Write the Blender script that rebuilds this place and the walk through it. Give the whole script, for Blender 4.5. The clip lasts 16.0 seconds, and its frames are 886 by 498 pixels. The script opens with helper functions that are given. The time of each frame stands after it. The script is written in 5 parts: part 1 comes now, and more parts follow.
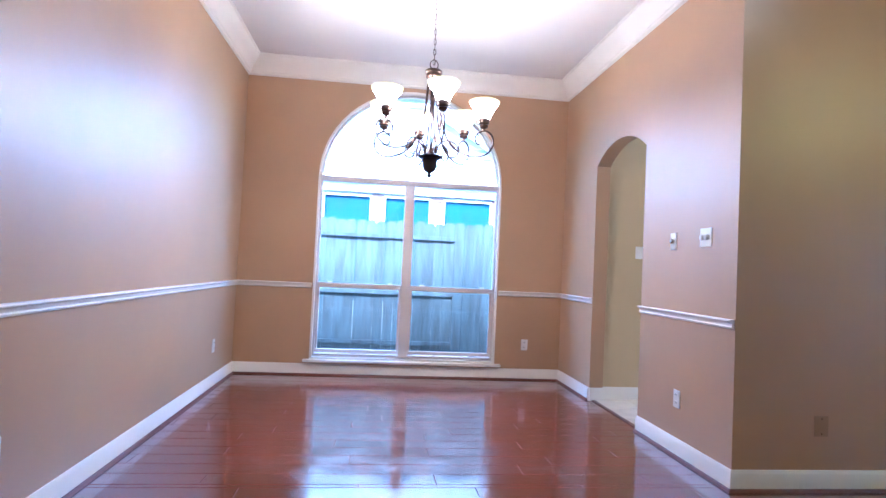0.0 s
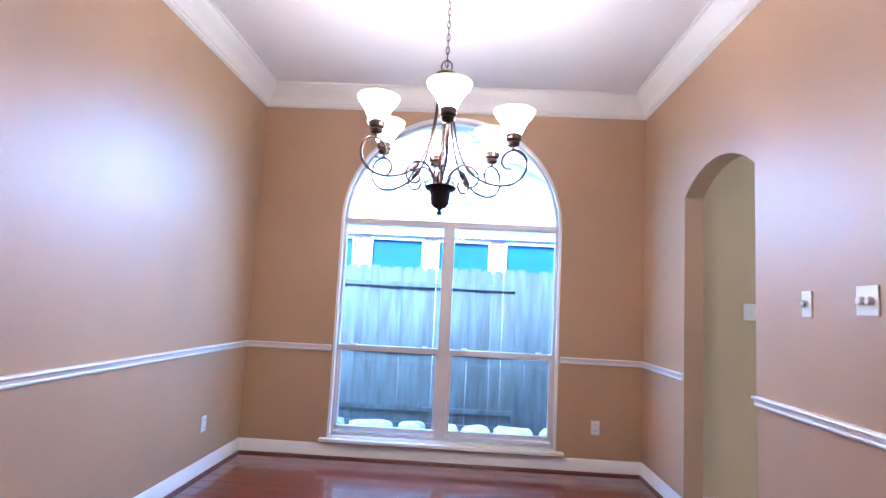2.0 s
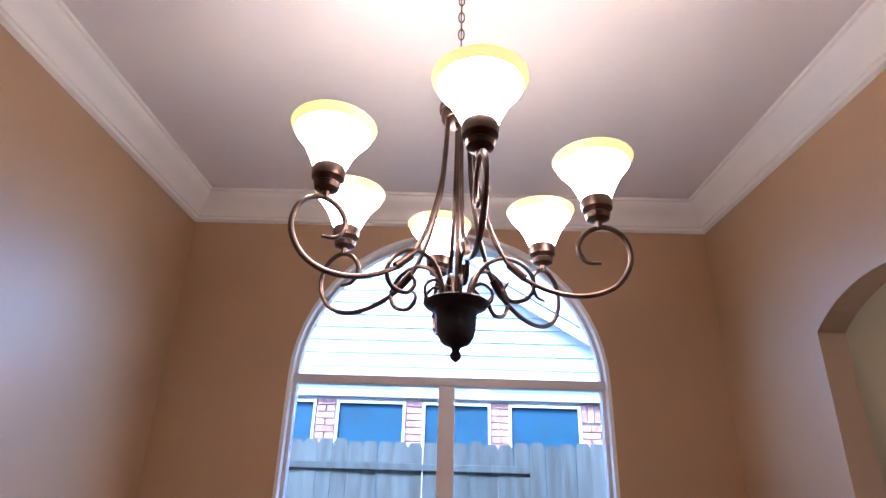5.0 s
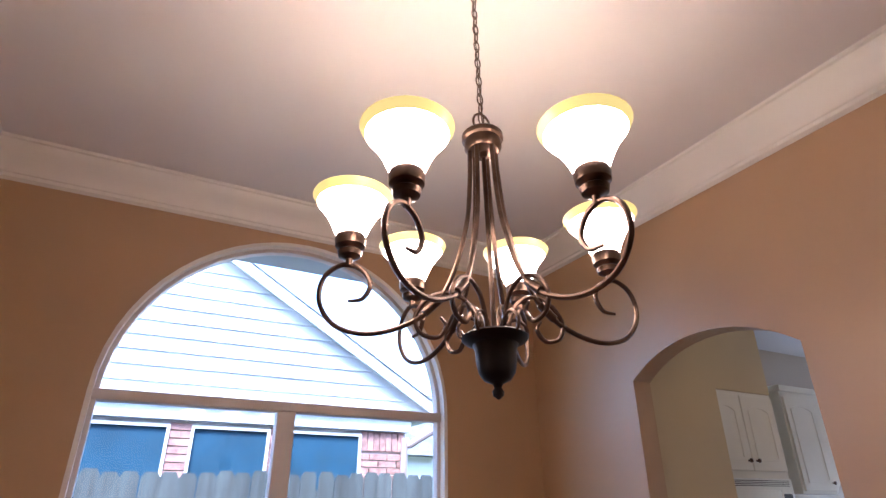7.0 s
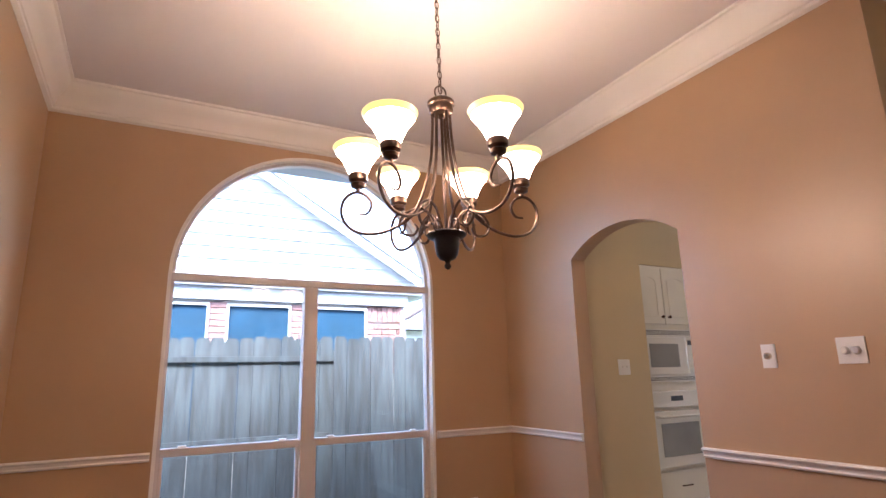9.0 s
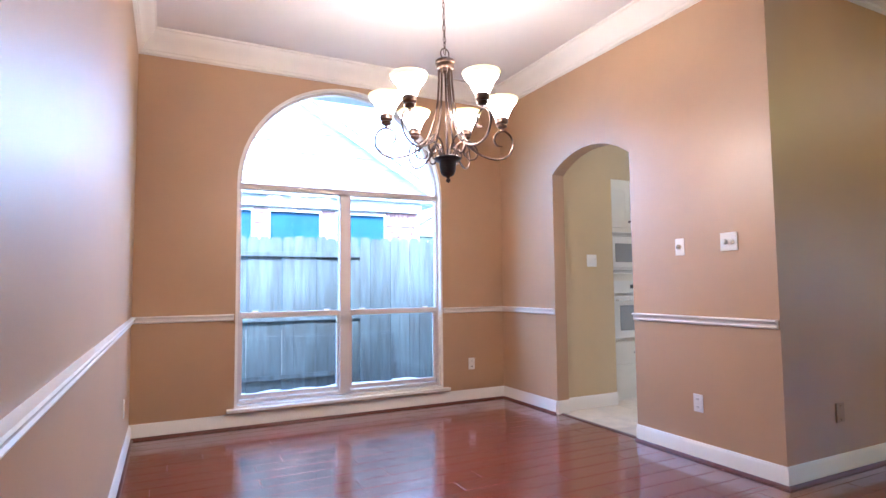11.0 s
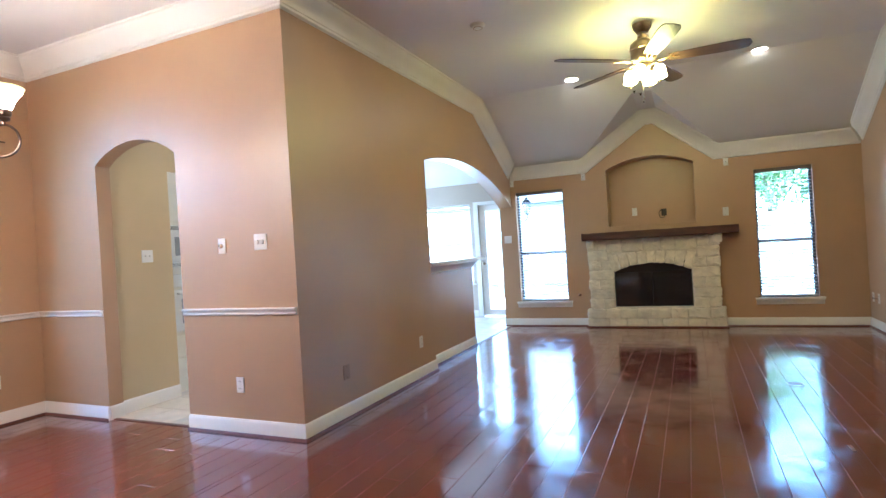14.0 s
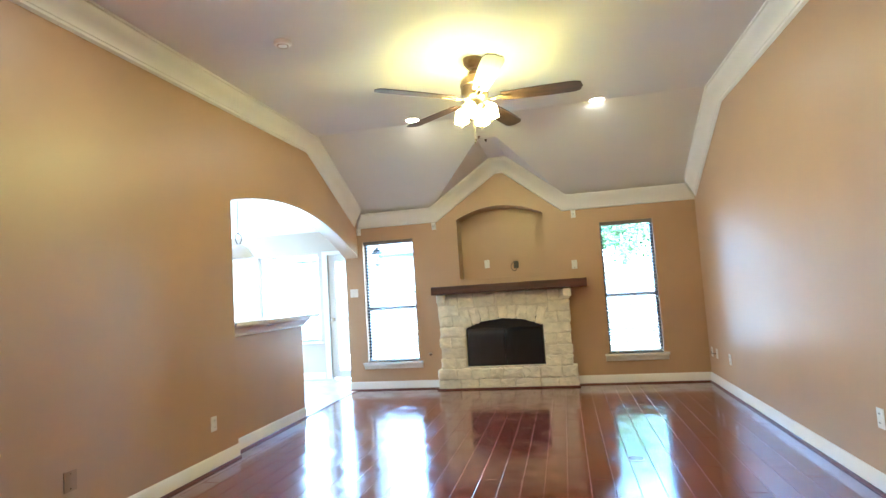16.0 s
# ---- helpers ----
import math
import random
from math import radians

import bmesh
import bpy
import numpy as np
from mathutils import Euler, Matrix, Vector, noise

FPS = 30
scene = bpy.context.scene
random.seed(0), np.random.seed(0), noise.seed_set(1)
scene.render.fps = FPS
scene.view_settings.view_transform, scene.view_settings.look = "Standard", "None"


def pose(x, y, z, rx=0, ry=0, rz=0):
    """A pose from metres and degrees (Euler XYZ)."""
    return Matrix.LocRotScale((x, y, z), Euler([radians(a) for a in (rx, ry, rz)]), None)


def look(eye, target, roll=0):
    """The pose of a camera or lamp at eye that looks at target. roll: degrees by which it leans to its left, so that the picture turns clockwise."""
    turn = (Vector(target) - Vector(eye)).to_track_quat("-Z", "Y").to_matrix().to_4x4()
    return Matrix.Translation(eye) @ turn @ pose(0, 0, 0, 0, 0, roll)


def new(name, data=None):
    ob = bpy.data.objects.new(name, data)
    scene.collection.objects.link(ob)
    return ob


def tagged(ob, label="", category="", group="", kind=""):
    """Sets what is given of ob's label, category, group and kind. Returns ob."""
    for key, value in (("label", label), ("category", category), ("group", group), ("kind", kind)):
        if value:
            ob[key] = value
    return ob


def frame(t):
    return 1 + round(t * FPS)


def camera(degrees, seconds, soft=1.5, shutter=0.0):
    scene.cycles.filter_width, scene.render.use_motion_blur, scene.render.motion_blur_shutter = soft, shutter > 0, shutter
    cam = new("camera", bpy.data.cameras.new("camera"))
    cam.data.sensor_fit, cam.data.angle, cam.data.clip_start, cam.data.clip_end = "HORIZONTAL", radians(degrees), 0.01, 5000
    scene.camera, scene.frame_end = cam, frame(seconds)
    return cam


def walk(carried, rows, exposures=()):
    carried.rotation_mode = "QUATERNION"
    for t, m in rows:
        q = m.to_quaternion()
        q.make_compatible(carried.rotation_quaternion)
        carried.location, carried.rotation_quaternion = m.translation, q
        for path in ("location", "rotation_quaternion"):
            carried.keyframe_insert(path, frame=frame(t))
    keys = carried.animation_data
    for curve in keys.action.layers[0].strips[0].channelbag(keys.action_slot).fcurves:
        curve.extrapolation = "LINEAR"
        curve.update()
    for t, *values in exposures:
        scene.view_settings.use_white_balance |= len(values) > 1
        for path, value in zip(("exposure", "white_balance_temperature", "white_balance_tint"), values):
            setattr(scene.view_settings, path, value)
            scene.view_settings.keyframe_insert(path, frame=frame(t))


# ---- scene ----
cam = camera(77.4, 16.0)
PATH = [
    (0, (0.855, 1.192, 1.162), (1.09, 3.177, 1.231), 2.7),
    (0.5, (1.048, 1.446, 1.177), (1.28, 3.431, 1.253), 2.7),
    (1, (1.191, 1.715, 1.201), (1.358, 3.706, 1.275), 2.6),
    (1.5, (1.302, 1.927, 1.26), (1.27, 3.925, 1.349), 2.8),
    (2, (1.333, 2.215, 1.325), (1.247, 4.202, 1.532), 2.9),
    (2.5, (1.356, 2.462, 1.387), (1.245, 4.418, 1.79), 2.8),
    (3, (1.433, 2.724, 1.43), (1.237, 4.642, 1.962), 2.5),
    (3.5, (1.47, 2.929, 1.443), (1.183, 4.812, 2.055), 2.4),
    (6, (0.801, 3.957, 1.573), (1.227, 5.726, 2.403), 0.6),
    (6.5, (0.631, 3.974, 1.567), (1.315, 5.647, 2.423), 0.1),
    (7, (0.459, 3.893, 1.564), (1.31, 5.499, 2.399), -0.2),
    (7.5, (0.327, 3.782, 1.534), (1.255, 5.355, 2.35), -0.5),
    (8, (0.199, 3.58, 1.449), (1.171, 5.178, 2.16), -0.6),
    (8.7, (0.152, 3.199, 1.382), (1.108, 4.881, 1.889), -1.6),
    (9, (0.127, 3.044, 1.357), (1.044, 4.764, 1.807), -1.4),
    (11.3, (-0.351, 2.01, 1.16), (0.546, 3.795, 1.263), -0.5),
    (11.5, (-0.371, 1.989, 1.164), (0.606, 3.733, 1.243), -1.0),
    (12, (-0.421, 1.94, 1.224), (0.823, 3.506, 1.243), -2.4),
    (12.5, (-0.464, 1.815, 1.215), (0.992, 3.187, 1.224), -2.8),
    (13, (-0.507, 1.63, 1.237), (1.102, 2.817, 1.232), -3.2),
    (13.5, (-0.448, 1.54, 1.267), (1.291, 2.528, 1.253), -3.5),
    (14, (-0.271, 1.543, 1.299), (1.555, 2.357, 1.297), -3.5),
    (14.5, (-0.079, 1.513, 1.309), (1.814, 2.155, 1.358), -3.6),
    (15, (0.188, 1.43, 1.33), (2.112, 1.966, 1.442), -3.8),
    (15.5, (0.395, 1.319, 1.33), (2.327, 1.812, 1.481), -3.7),
    (16, (0.68, 1.229, 1.314), (2.63, 1.645, 1.469), -3.6),
]
EXPO = [(0.0, 5.15, 4250, 13), (2.0, 5.0, 4300, 14), (3.5, 4.35, 4600, 17), (6.0, 3.82, 5100, 22), (7.0, 3.68, 5450, 23), (8.0, 3.65, 5900, 25), (9.0, 4.2, 5900, 24), (11.5, 5.1, 4700, 13), (13.5, 5.1, 4800, 9), (14.5, 5.45, 4800, 7), (16.0, 5.8, 4900, 4)]
SKY, SUN = 0.15, 1.2
SHADE_POWER, FAN_POWER, CAN_POWER = 2.6, 2.6, 4.6
SOUTH = -0.48
walk(cam, [(t, look(eye, target, roll)) for t, eye, target, roll in PATH], EXPO)

# ---- world and sun ----
world = bpy.data.worlds.new("world")
scene.world = world
world.use_nodes = True
wn = world.node_tree
sky = wn.nodes.new("ShaderNodeTexSky")
sky.sky_type = "NISHITA"
sky.sun_disc = False
sky.sun_elevation = radians(56)
sky.sun_rotation = radians(215)
sky.air_density = 1.0
sky.dust_density = 1.5
wn.links.new(sky.outputs[0], wn.nodes["Background"].inputs[0])
wn.nodes["Background"].inputs[1].default_value = SKY
sun = new("sun", bpy.data.lights.new("sun", "SUN"))
sun.data.energy, sun.data.angle, sun.data.color = SUN, radians(14), (1.0, 0.96, 0.91)
sun.matrix_world = look((-0.32, -0.46, 0.83), (0, 0, 0))


def window_lamp(name, m, w, d, watts):
    """An area lamp in a window opening, added to stand in for sky light."""
    la = bpy.data.lights.new(name, "AREA")
    la.shape, la.size, la.size_y, la.energy, la.color = "RECTANGLE", w, d, watts, (0.72, 0.87, 1.0)
    o = new(name, la)
    o.matrix_world = m
    return o


# The first lamp fills the unseen north window to brighten the kitchen.
window_lamp("sky_light", look((8.05, 7.37, 1.36), (8.05, 5.0, 1.36)), 2.0, 1.4, 3)
window_lamp("sky_light", look((9.425, 5.78, 1.36), (5.0, 5.78, 1.36)), 1.08, 1.42, 2.4)

# ---- materials ----
def material(name, base, rough=0.5, spec=0.5, metal=0.0, vary=0.06, size=3.0, fine=60.0, bump=0.0, per=0.0, coat=0.0,
             stretch=(1, 1, 1), emit=None, power=0.0, dark=None, grain=0.0, smudge=0.0):
    m = bpy.data.materials.new(name)
    m.use_nodes = True
    t = m.node_tree
    b = t.nodes["Principled BSDF"]
    b.inputs["Roughness"].default_value = rough
    b.inputs["Specular IOR Level"].default_value = spec
    b.inputs["Metallic"].default_value = metal
    b.inputs["Coat Weight"].default_value = coat
    b.inputs["Coat Roughness"].default_value = 0.14
    tc = t.nodes.new("ShaderNodeTexCoord")
    mp = t.nodes.new("ShaderNodeMapping")
    mp.inputs["Scale"].default_value = stretch
    t.links.new(tc.outputs["Object"], mp.inputs[0])
    oi = t.nodes.new("ShaderNodeObjectInfo")
    n1 = t.nodes.new("ShaderNodeTexNoise")
    n1.noise_dimensions = "4D"
    n1.inputs["Scale"].default_value = size
    n1.inputs["Detail"].default_value = 4
    n2 = t.nodes.new("ShaderNodeTexNoise")
    n2.noise_dimensions = "4D"
    n2.inputs["Scale"].default_value = fine
    n2.inputs["Detail"].default_value = 3
    wmul = t.nodes.new("ShaderNodeMath")
    wmul.operation = "MULTIPLY"
    wmul.inputs[1].default_value = 37.0 if per else 0.0
    t.links.new(oi.outputs["Random"], wmul.inputs[0])
    for n in (n1, n2):
        t.links.new(mp.outputs[0], n.inputs["Vector"])
        t.links.new(wmul.outputs[0], n.inputs["W"])
    ramp = t.nodes.new("ShaderNodeMix")
    ramp.data_type = "RGBA"
    dk = dark or tuple(c * (1 - 2.2 * vary) for c in base)
    ramp.inputs[6].default_value = (*dk, 1)
    ramp.inputs[7].default_value = (*[min(1, c * (1 + vary)) for c in base], 1)
    mr = t.nodes.new("ShaderNodeMapRange")
    mr.inputs[1].default_value, mr.inputs[2].default_value = 0.3, 0.6
    t.links.new(n1.outputs[0], mr.inputs[0])
    t.links.new(mr.outputs[0], ramp.inputs[0])
    hsv = t.nodes.new("ShaderNodeHueSaturation")
    val = t.nodes.new("ShaderNodeMath")
    val.operation = "MULTIPLY_ADD"
    val.inputs[1].default_value = per
    val.inputs[2].default_value = 1 - per / 2 - grain / 2
    t.links.new(oi.outputs["Random"], val.inputs[0])
    v2 = t.nodes.new("ShaderNodeMath")
    v2.operation = "MULTIPLY_ADD"
    v2.inputs[1].default_value = grain
    t.links.new(n2.outputs[0], v2.inputs[0])
    t.links.new(val.outputs[0], v2.inputs[2])
    t.links.new(v2.outputs[0], hsv.inputs["Value"])
    t.links.new(ramp.outputs[2], hsv.inputs["Color"])
    t.links.new(hsv.outputs[0], b.inputs["Base Color"])
    if bump:
        bp = t.nodes.new("ShaderNodeBump")
        bp.inputs["Strength"].default_value = bump
        bp.inputs["Distance"].default_value = 0.004
        t.links.new(n2.outputs[0], bp.inputs["Height"])
        t.links.new(bp.outputs[0], b.inputs["Normal"])
    if smudge:
        n3 = t.nodes.new("ShaderNodeTexNoise")
        n3.inputs["Scale"].default_value = 4.5
        n3.inputs["Detail"].default_value = 6
        geo = t.nodes.new("ShaderNodeNewGeometry")
        t.links.new(geo.outputs["Position"], n3.inputs["Vector"])
        haze = t.nodes.new("ShaderNodeMapRange")
        for k, v in zip((1, 2, 3, 4), (0.42, 0.72, 0.10, 0.10 + smudge)):
            haze.inputs[k].default_value = v
        t.links.new(n3.outputs[0], haze.inputs[0])
        t.links.new(haze.outputs[0], b.inputs["Roughness"])
        t.links.new(haze.outputs[0], b.inputs["Coat Roughness"])
    if emit:
        b.inputs["Emission Color"].default_value = (*emit, 1)
        b.inputs["Emission Strength"].default_value = power
    return m


WALL = material("tan_wall_paint", (0.46, 0.284, 0.146), 0.40, 1.0, vary=0.03, size=1.3, fine=170, bump=0.15)
# Breakfast wall beige with the cool cast of daylight put into it.
WALL_B = material("breakfast_daylit_paint", (0.50, 0.42, 0.33), 0.45, 0.4, vary=0.025, size=1.3, fine=140, bump=0.10)
WALL_K = material("kitchen_paint", (0.58, 0.45, 0.255), 0.45, 0.4, vary=0.025, size=1.3, fine=140, bump=0.10)
CEIL = material("ceiling_paint", (0.74, 0.70, 0.68), 0.8, 0.2, vary=0.015, size=1.0, fine=120, bump=0.12)
TRIM = material("white_trim_paint", (0.80, 0.76, 0.70), 0.32, 0.5, vary=0.02, size=2, fine=40, bump=0.02)
PLATE = material("white_plastic", (0.80, 0.78, 0.74), 0.3, 0.5, vary=0.01)
TANPLATE = material("tan_painted_plate", (0.36, 0.235, 0.135), 0.4, vary=0.02)
SLOT = material("dark_slot", (0.05, 0.045, 0.04), 0.6)
CHROME = material("knob_metal", (0.62, 0.56, 0.46), 0.25, metal=1.0)
WOOD = material("cherry_laminate", (0.155, 0.027, 0.021), 0.12, 0.6, vary=0.14, size=5, fine=28, bump=0.01, per=0.26,
                stretch=(0.35, 6, 1), dark=(0.10, 0.017, 0.013), grain=0.55, coat=0.8, smudge=0.16)
SHOE = material("cherry_shoe_moulding", (0.10, 0.03, 0.018), 0.35, vary=0.1, stretch=(0.3, 6, 6))
# Glints along the plank bevels are put into this paler joint colour.
JOINT = material("floor_joint_glint", (0.17, 0.085, 0.075), 0.4)
BRONZE = material("oil_rubbed_bronze", (0.10, 0.062, 0.045), 0.32, 0.5, metal=0.85, vary=0.2, size=20, fine=90, bump=0.03)
IRON = material("dark_iron_bowl", (0.022, 0.018, 0.02), 0.45, 0.4, metal=0.4, vary=0.15, size=20)
SHADE = material("lit_white_glass", (0.9, 0.87, 0.8), 0.35, emit=(1.0, 0.76, 0.52), power=SHADE_POWER)
SHADE_RIM = material("lit_amber_rim_glass", (0.75, 0.55, 0.12), 0.3, emit=(1.0, 0.76, 0.22), power=0.075)
FANSHADE = material("lit_fan_glass", (0.9, 0.85, 0.7), 0.35, emit=(1.0, 0.82, 0.23), power=FAN_POWER)
CANLIT = material("lit_can_lens", (0.9, 0.9, 0.85), 0.4, emit=(1.0, 0.84, 0.55), power=CAN_POWER)
FANBODY = material("antique_brass_fan", (0.30, 0.22, 0.13), 0.3, metal=0.9, vary=0.15, size=12)
BLADE = material("dark_walnut_blade", (0.075, 0.04, 0.026), 0.38, vary=0.2, size=4, fine=40, stretch=(1, 7, 1), grain=0.3)
STONE = material("cream_limestone", (0.80, 0.72, 0.55), 0.85, 0.2, vary=0.07, size=9, fine=70, bump=0.9, per=0.12, grain=0.15)
MORTAR = material("stone_mortar", (0.68, 0.60, 0.46), 0.9, 0.1, vary=0.08, size=9, bump=0.5)
BEAM = material("dark_stained_beam", (0.075, 0.026, 0.016), 0.45, vary=0.25, size=4, fine=35, bump=0.35, stretch=(5, 0.5, 5), grain=0.4)
FIREBOX = material("black_firebox", (0.012, 0.012, 0.014), 0.35, 0.5, vary=0.2)
# Weathered grey wood; the blue-green hue of daylight is put into its base.
FENCE = material("weathered_cedar", (0.078, 0.090, 0.091), 0.85, 0.2, vary=0.22, size=2.2, fine=30, bump=0.4, per=0.42,
                 stretch=(6, 6, 0.7), dark=(0.060, 0.060, 0.060), grain=0.5)
BRICK = material("pink_brick", (0.36, 0.20, 0.17), 0.85, 0.2, vary=0.2, size=14, fine=60, bump=0.3, per=0.4)
BMORT = material("pale_mortar", (0.55, 0.52, 0.48), 0.9, 0.1, vary=0.06)
SIDING = material("white_lap_siding", (0.55, 0.56, 0.56), 0.6, vary=0.03, size=2)
SCREEN = material("dark_solar_screen", (0.012, 0.05, 0.085), 0.6, 0.3, vary=0.1, fine=300, bump=0.1)
ROOF = material("grey_shingle", (0.105, 0.105, 0.11), 0.9, vary=0.2, size=6, fine=50, bump=0.5)
GROUND = material("lawn", (0.09, 0.11, 0.045), 0.95, 0.1, vary=0.3, size=1.5, fine=60, bump=0.8)
ROCK = material("pale_edging_rock", (0.42, 0.40, 0.36), 0.9, 0.2, vary=0.2, size=9, fine=50, bump=0.8, per=0.3)
LEAF = material("leaf_green", (0.07, 0.13, 0.035), 0.6, vary=0.35, size=2, per=0.3)
BARK = material("bark", (0.12, 0.09, 0.065), 0.9, vary=0.3, fine=30, bump=0.8)
TILE = material("cream_floor_tile", (0.62, 0.54, 0.42), 0.3, 0.5, vary=0.08, size=6, fine=40, bump=0.02, per=0.1)
GROUT = material("grout", (0.42, 0.36, 0.28), 0.9)
CABINET = material("cream_cabinet_paint", (0.78, 0.74, 0.64), 0.35, vary=0.02)
APPL = material("white_enamel", (0.80, 0.79, 0.75), 0.18, vary=0.01)
OVENGLASS = material("grey_oven_glass", (0.30, 0.31, 0.32), 0.1, vary=0.05)
BLIND = material("white_blind_slat", (0.82, 0.81, 0.79), 0.5, vary=0.02)
# Backlit shade of the head rail is put into this dark colour.
BLINDHEAD = material("backlit_blind_head", (0.16, 0.13, 0.11), 0.5, vary=0.1)
FRAME = material("almond_vinyl_frame", (0.62, 0.56, 0.52), 0.4, vary=0.02)
DKFRAME = material("bronze_aluminium_frame", (0.16, 0.17, 0.20), 0.4, metal=0.3)
BLACK = material("black_plastic", (0.015, 0.015, 0.015), 0.4)
GRANITE = material("white_bar_top", (0.78, 0.76, 0.72), 0.25, vary=0.03)


def glass_material():
    m = bpy.data.materials.new("window_glass")
    m.use_nodes = True
    t = m.node_tree
    t.nodes.clear()
    out = t.nodes.new("ShaderNodeOutputMaterial")
    mix = t.nodes.new("ShaderNodeMixShader")
    tr = t.nodes.new("ShaderNodeBsdfTransparent")
    tr.inputs[0].default_value = (0.84, 0.96, 0.97, 1)
    gl = t.nodes.new("ShaderNodeBsdfGlossy")
    gl.inputs["Roughness"].default_value = 0.02
    fr = t.nodes.new("ShaderNodeFresnel")
    fr.inputs[0].default_value = 1.5
    t.links.new(fr.outputs[0], mix.inputs[0])
    t.links.new(tr.outputs[0], mix.inputs[1])
    t.links.new(gl.outputs[0], mix.inputs[2])
    t.links.new(mix.outputs[0], out.inputs[0])
    return m


GLASS = glass_material()


# ---- mesh helpers ----
def mesh_of(bm, name, mat, smooth=False):
    bmesh.ops.recalc_face_normals(bm, faces=bm.faces)
    me = bpy.data.meshes.new(name)
    bm.to_mesh(me)
    bm.free()
    me.materials.append(mat)
    if smooth:
        me.polygons.foreach_set("use_smooth", [True] * len(me.polygons))
        me.set_sharp_from_angle(angle=radians(40))
    return me


def part(name, bm, mat, parent=None, label="", smooth=False):
    ob = new(name, mesh_of(bm, name, mat, smooth))
    if parent is not None:
        ob.parent = parent
    if label:
        ob["label"] = label
    return ob


def thing(name, m, label, category, group="", kind=""):
    ob = new(name)
    ob.empty_display_size = 0.05
    ob.matrix_basis = m
    return tagged(ob, label, category, group, kind)


def structure(name, bm, mat, label, category, smooth=False):
    return tagged(part(name, bm, mat, smooth=smooth), label, category, kind="structure")


def add_box(bm, lo, hi, bevel=0.0):
    vs = [bm.verts.new((x, y, z)) for x in (lo[0], hi[0]) for y in (lo[1], hi[1]) for z in (lo[2], hi[2])]
    fs = [bm.faces.new([vs[i] for i in q]) for q in
          ((0, 1, 3, 2), (4, 6, 7, 5), (0, 4, 5, 1), (2, 3, 7, 6), (0, 2, 6, 4), (1, 5, 7, 3))]
    if bevel:
        es = list({e for f in fs for e in f.edges})
        bmesh.ops.bevel(bm, geom=es, offset=bevel, segments=2, affect="EDGES", profile=0.6)
    return bm


def box(lo, hi, bevel=0.0):
    return add_box(bmesh.new(), lo, hi, bevel)


def add_lathe(bm, prof, seg=24, centre=(0, 0, 0), close=False):
    rings = []
    for r, z in prof:
        rings.append([bm.verts.new((centre[0] + max(r, 0.0004) * math.cos(2 * math.pi * k / seg),
                                    centre[1] + max(r, 0.0004) * math.sin(2 * math.pi * k / seg), centre[2] + z)) for k in range(seg)])
    for a, b in zip(rings, rings[1:] + ([rings[0]] if close else [])):
        for k in range(seg):
            bm.faces.new((a[k], a[(k + 1) % seg], b[(k + 1) % seg], b[k]))
    return bm


def lathe(prof, seg=24, centre=(0, 0, 0), close=False):
    return add_lathe(bmesh.new(), prof, seg, centre, close)


def smooth_path(pts, n=6):
    pts = [Vector(p) for p in pts]
    ext = [2 * pts[0] - pts[1], *pts, 2 * pts[-1] - pts[-2]]
    out = []
    for i in range(1, len(ext) - 2):
        a, b, c, d = ext[i - 1:i + 3]
        for k in range(n):
            s = k / n
            out.append(0.5 * (2 * b + (c - a) * s + (2 * a - 5 * b + 4 * c - d) * s * s + (3 * b - a - 3 * c + d) * s ** 3))
    return out + [pts[-1]]


def add_tube(bm, pts, r, seg=8, taper=None, closed=False):
    pts = [Vector(p) for p in pts]
    n, rings, side = len(pts), [], None
    for i, p in enumerate(pts):
        if closed:
            d = (pts[(i + 1) % n] - pts[i - 1]).normalized()
        else:
            d = (pts[min(i + 1, n - 1)] - pts[max(i - 1, 0)]).normalized()
        if side is None:
            side = d.orthogonal().normalized()
        side = (side - d * side.dot(d)).normalized()
        up = d.cross(side)
        rr = r * (taper(i / max(1, n - 1)) if taper else 1)
        rings.append([bm.verts.new(p + rr * (math.cos(2 * math.pi * k / seg) * side + math.sin(2 * math.pi * k / seg) * up)) for k in range(seg)])
    pairs = list(zip(rings, rings[1:])) + ([(rings[-1], rings[0])] if closed else [])
    for a, b in pairs:
        for k in range(seg):
            bm.faces.new((a[k], a[(k + 1) % seg], b[(k + 1) % seg], b[k]))
    if not closed:
        bm.faces.new(rings[0][::-1])
        bm.faces.new(rings[-1])
    return bm


def tube(pts, r, seg=8, taper=None, closed=False):
    return add_tube(bmesh.new(), pts, r, seg, taper, closed)


def on_plane(axis, at, u, v, out=0.0):
    """A point of a wall: axis 'x+' faces +x, and so on; u runs along the wall, v up, out away from its face."""
    s = 1 if axis[1] == "+" else -1
    if axis[0] == "x":
        return Vector((at + s * out, u, v))
    if axis[0] == "y":
        return Vector((u, at + s * out, v))
    return Vector((u, v, at + s * out))


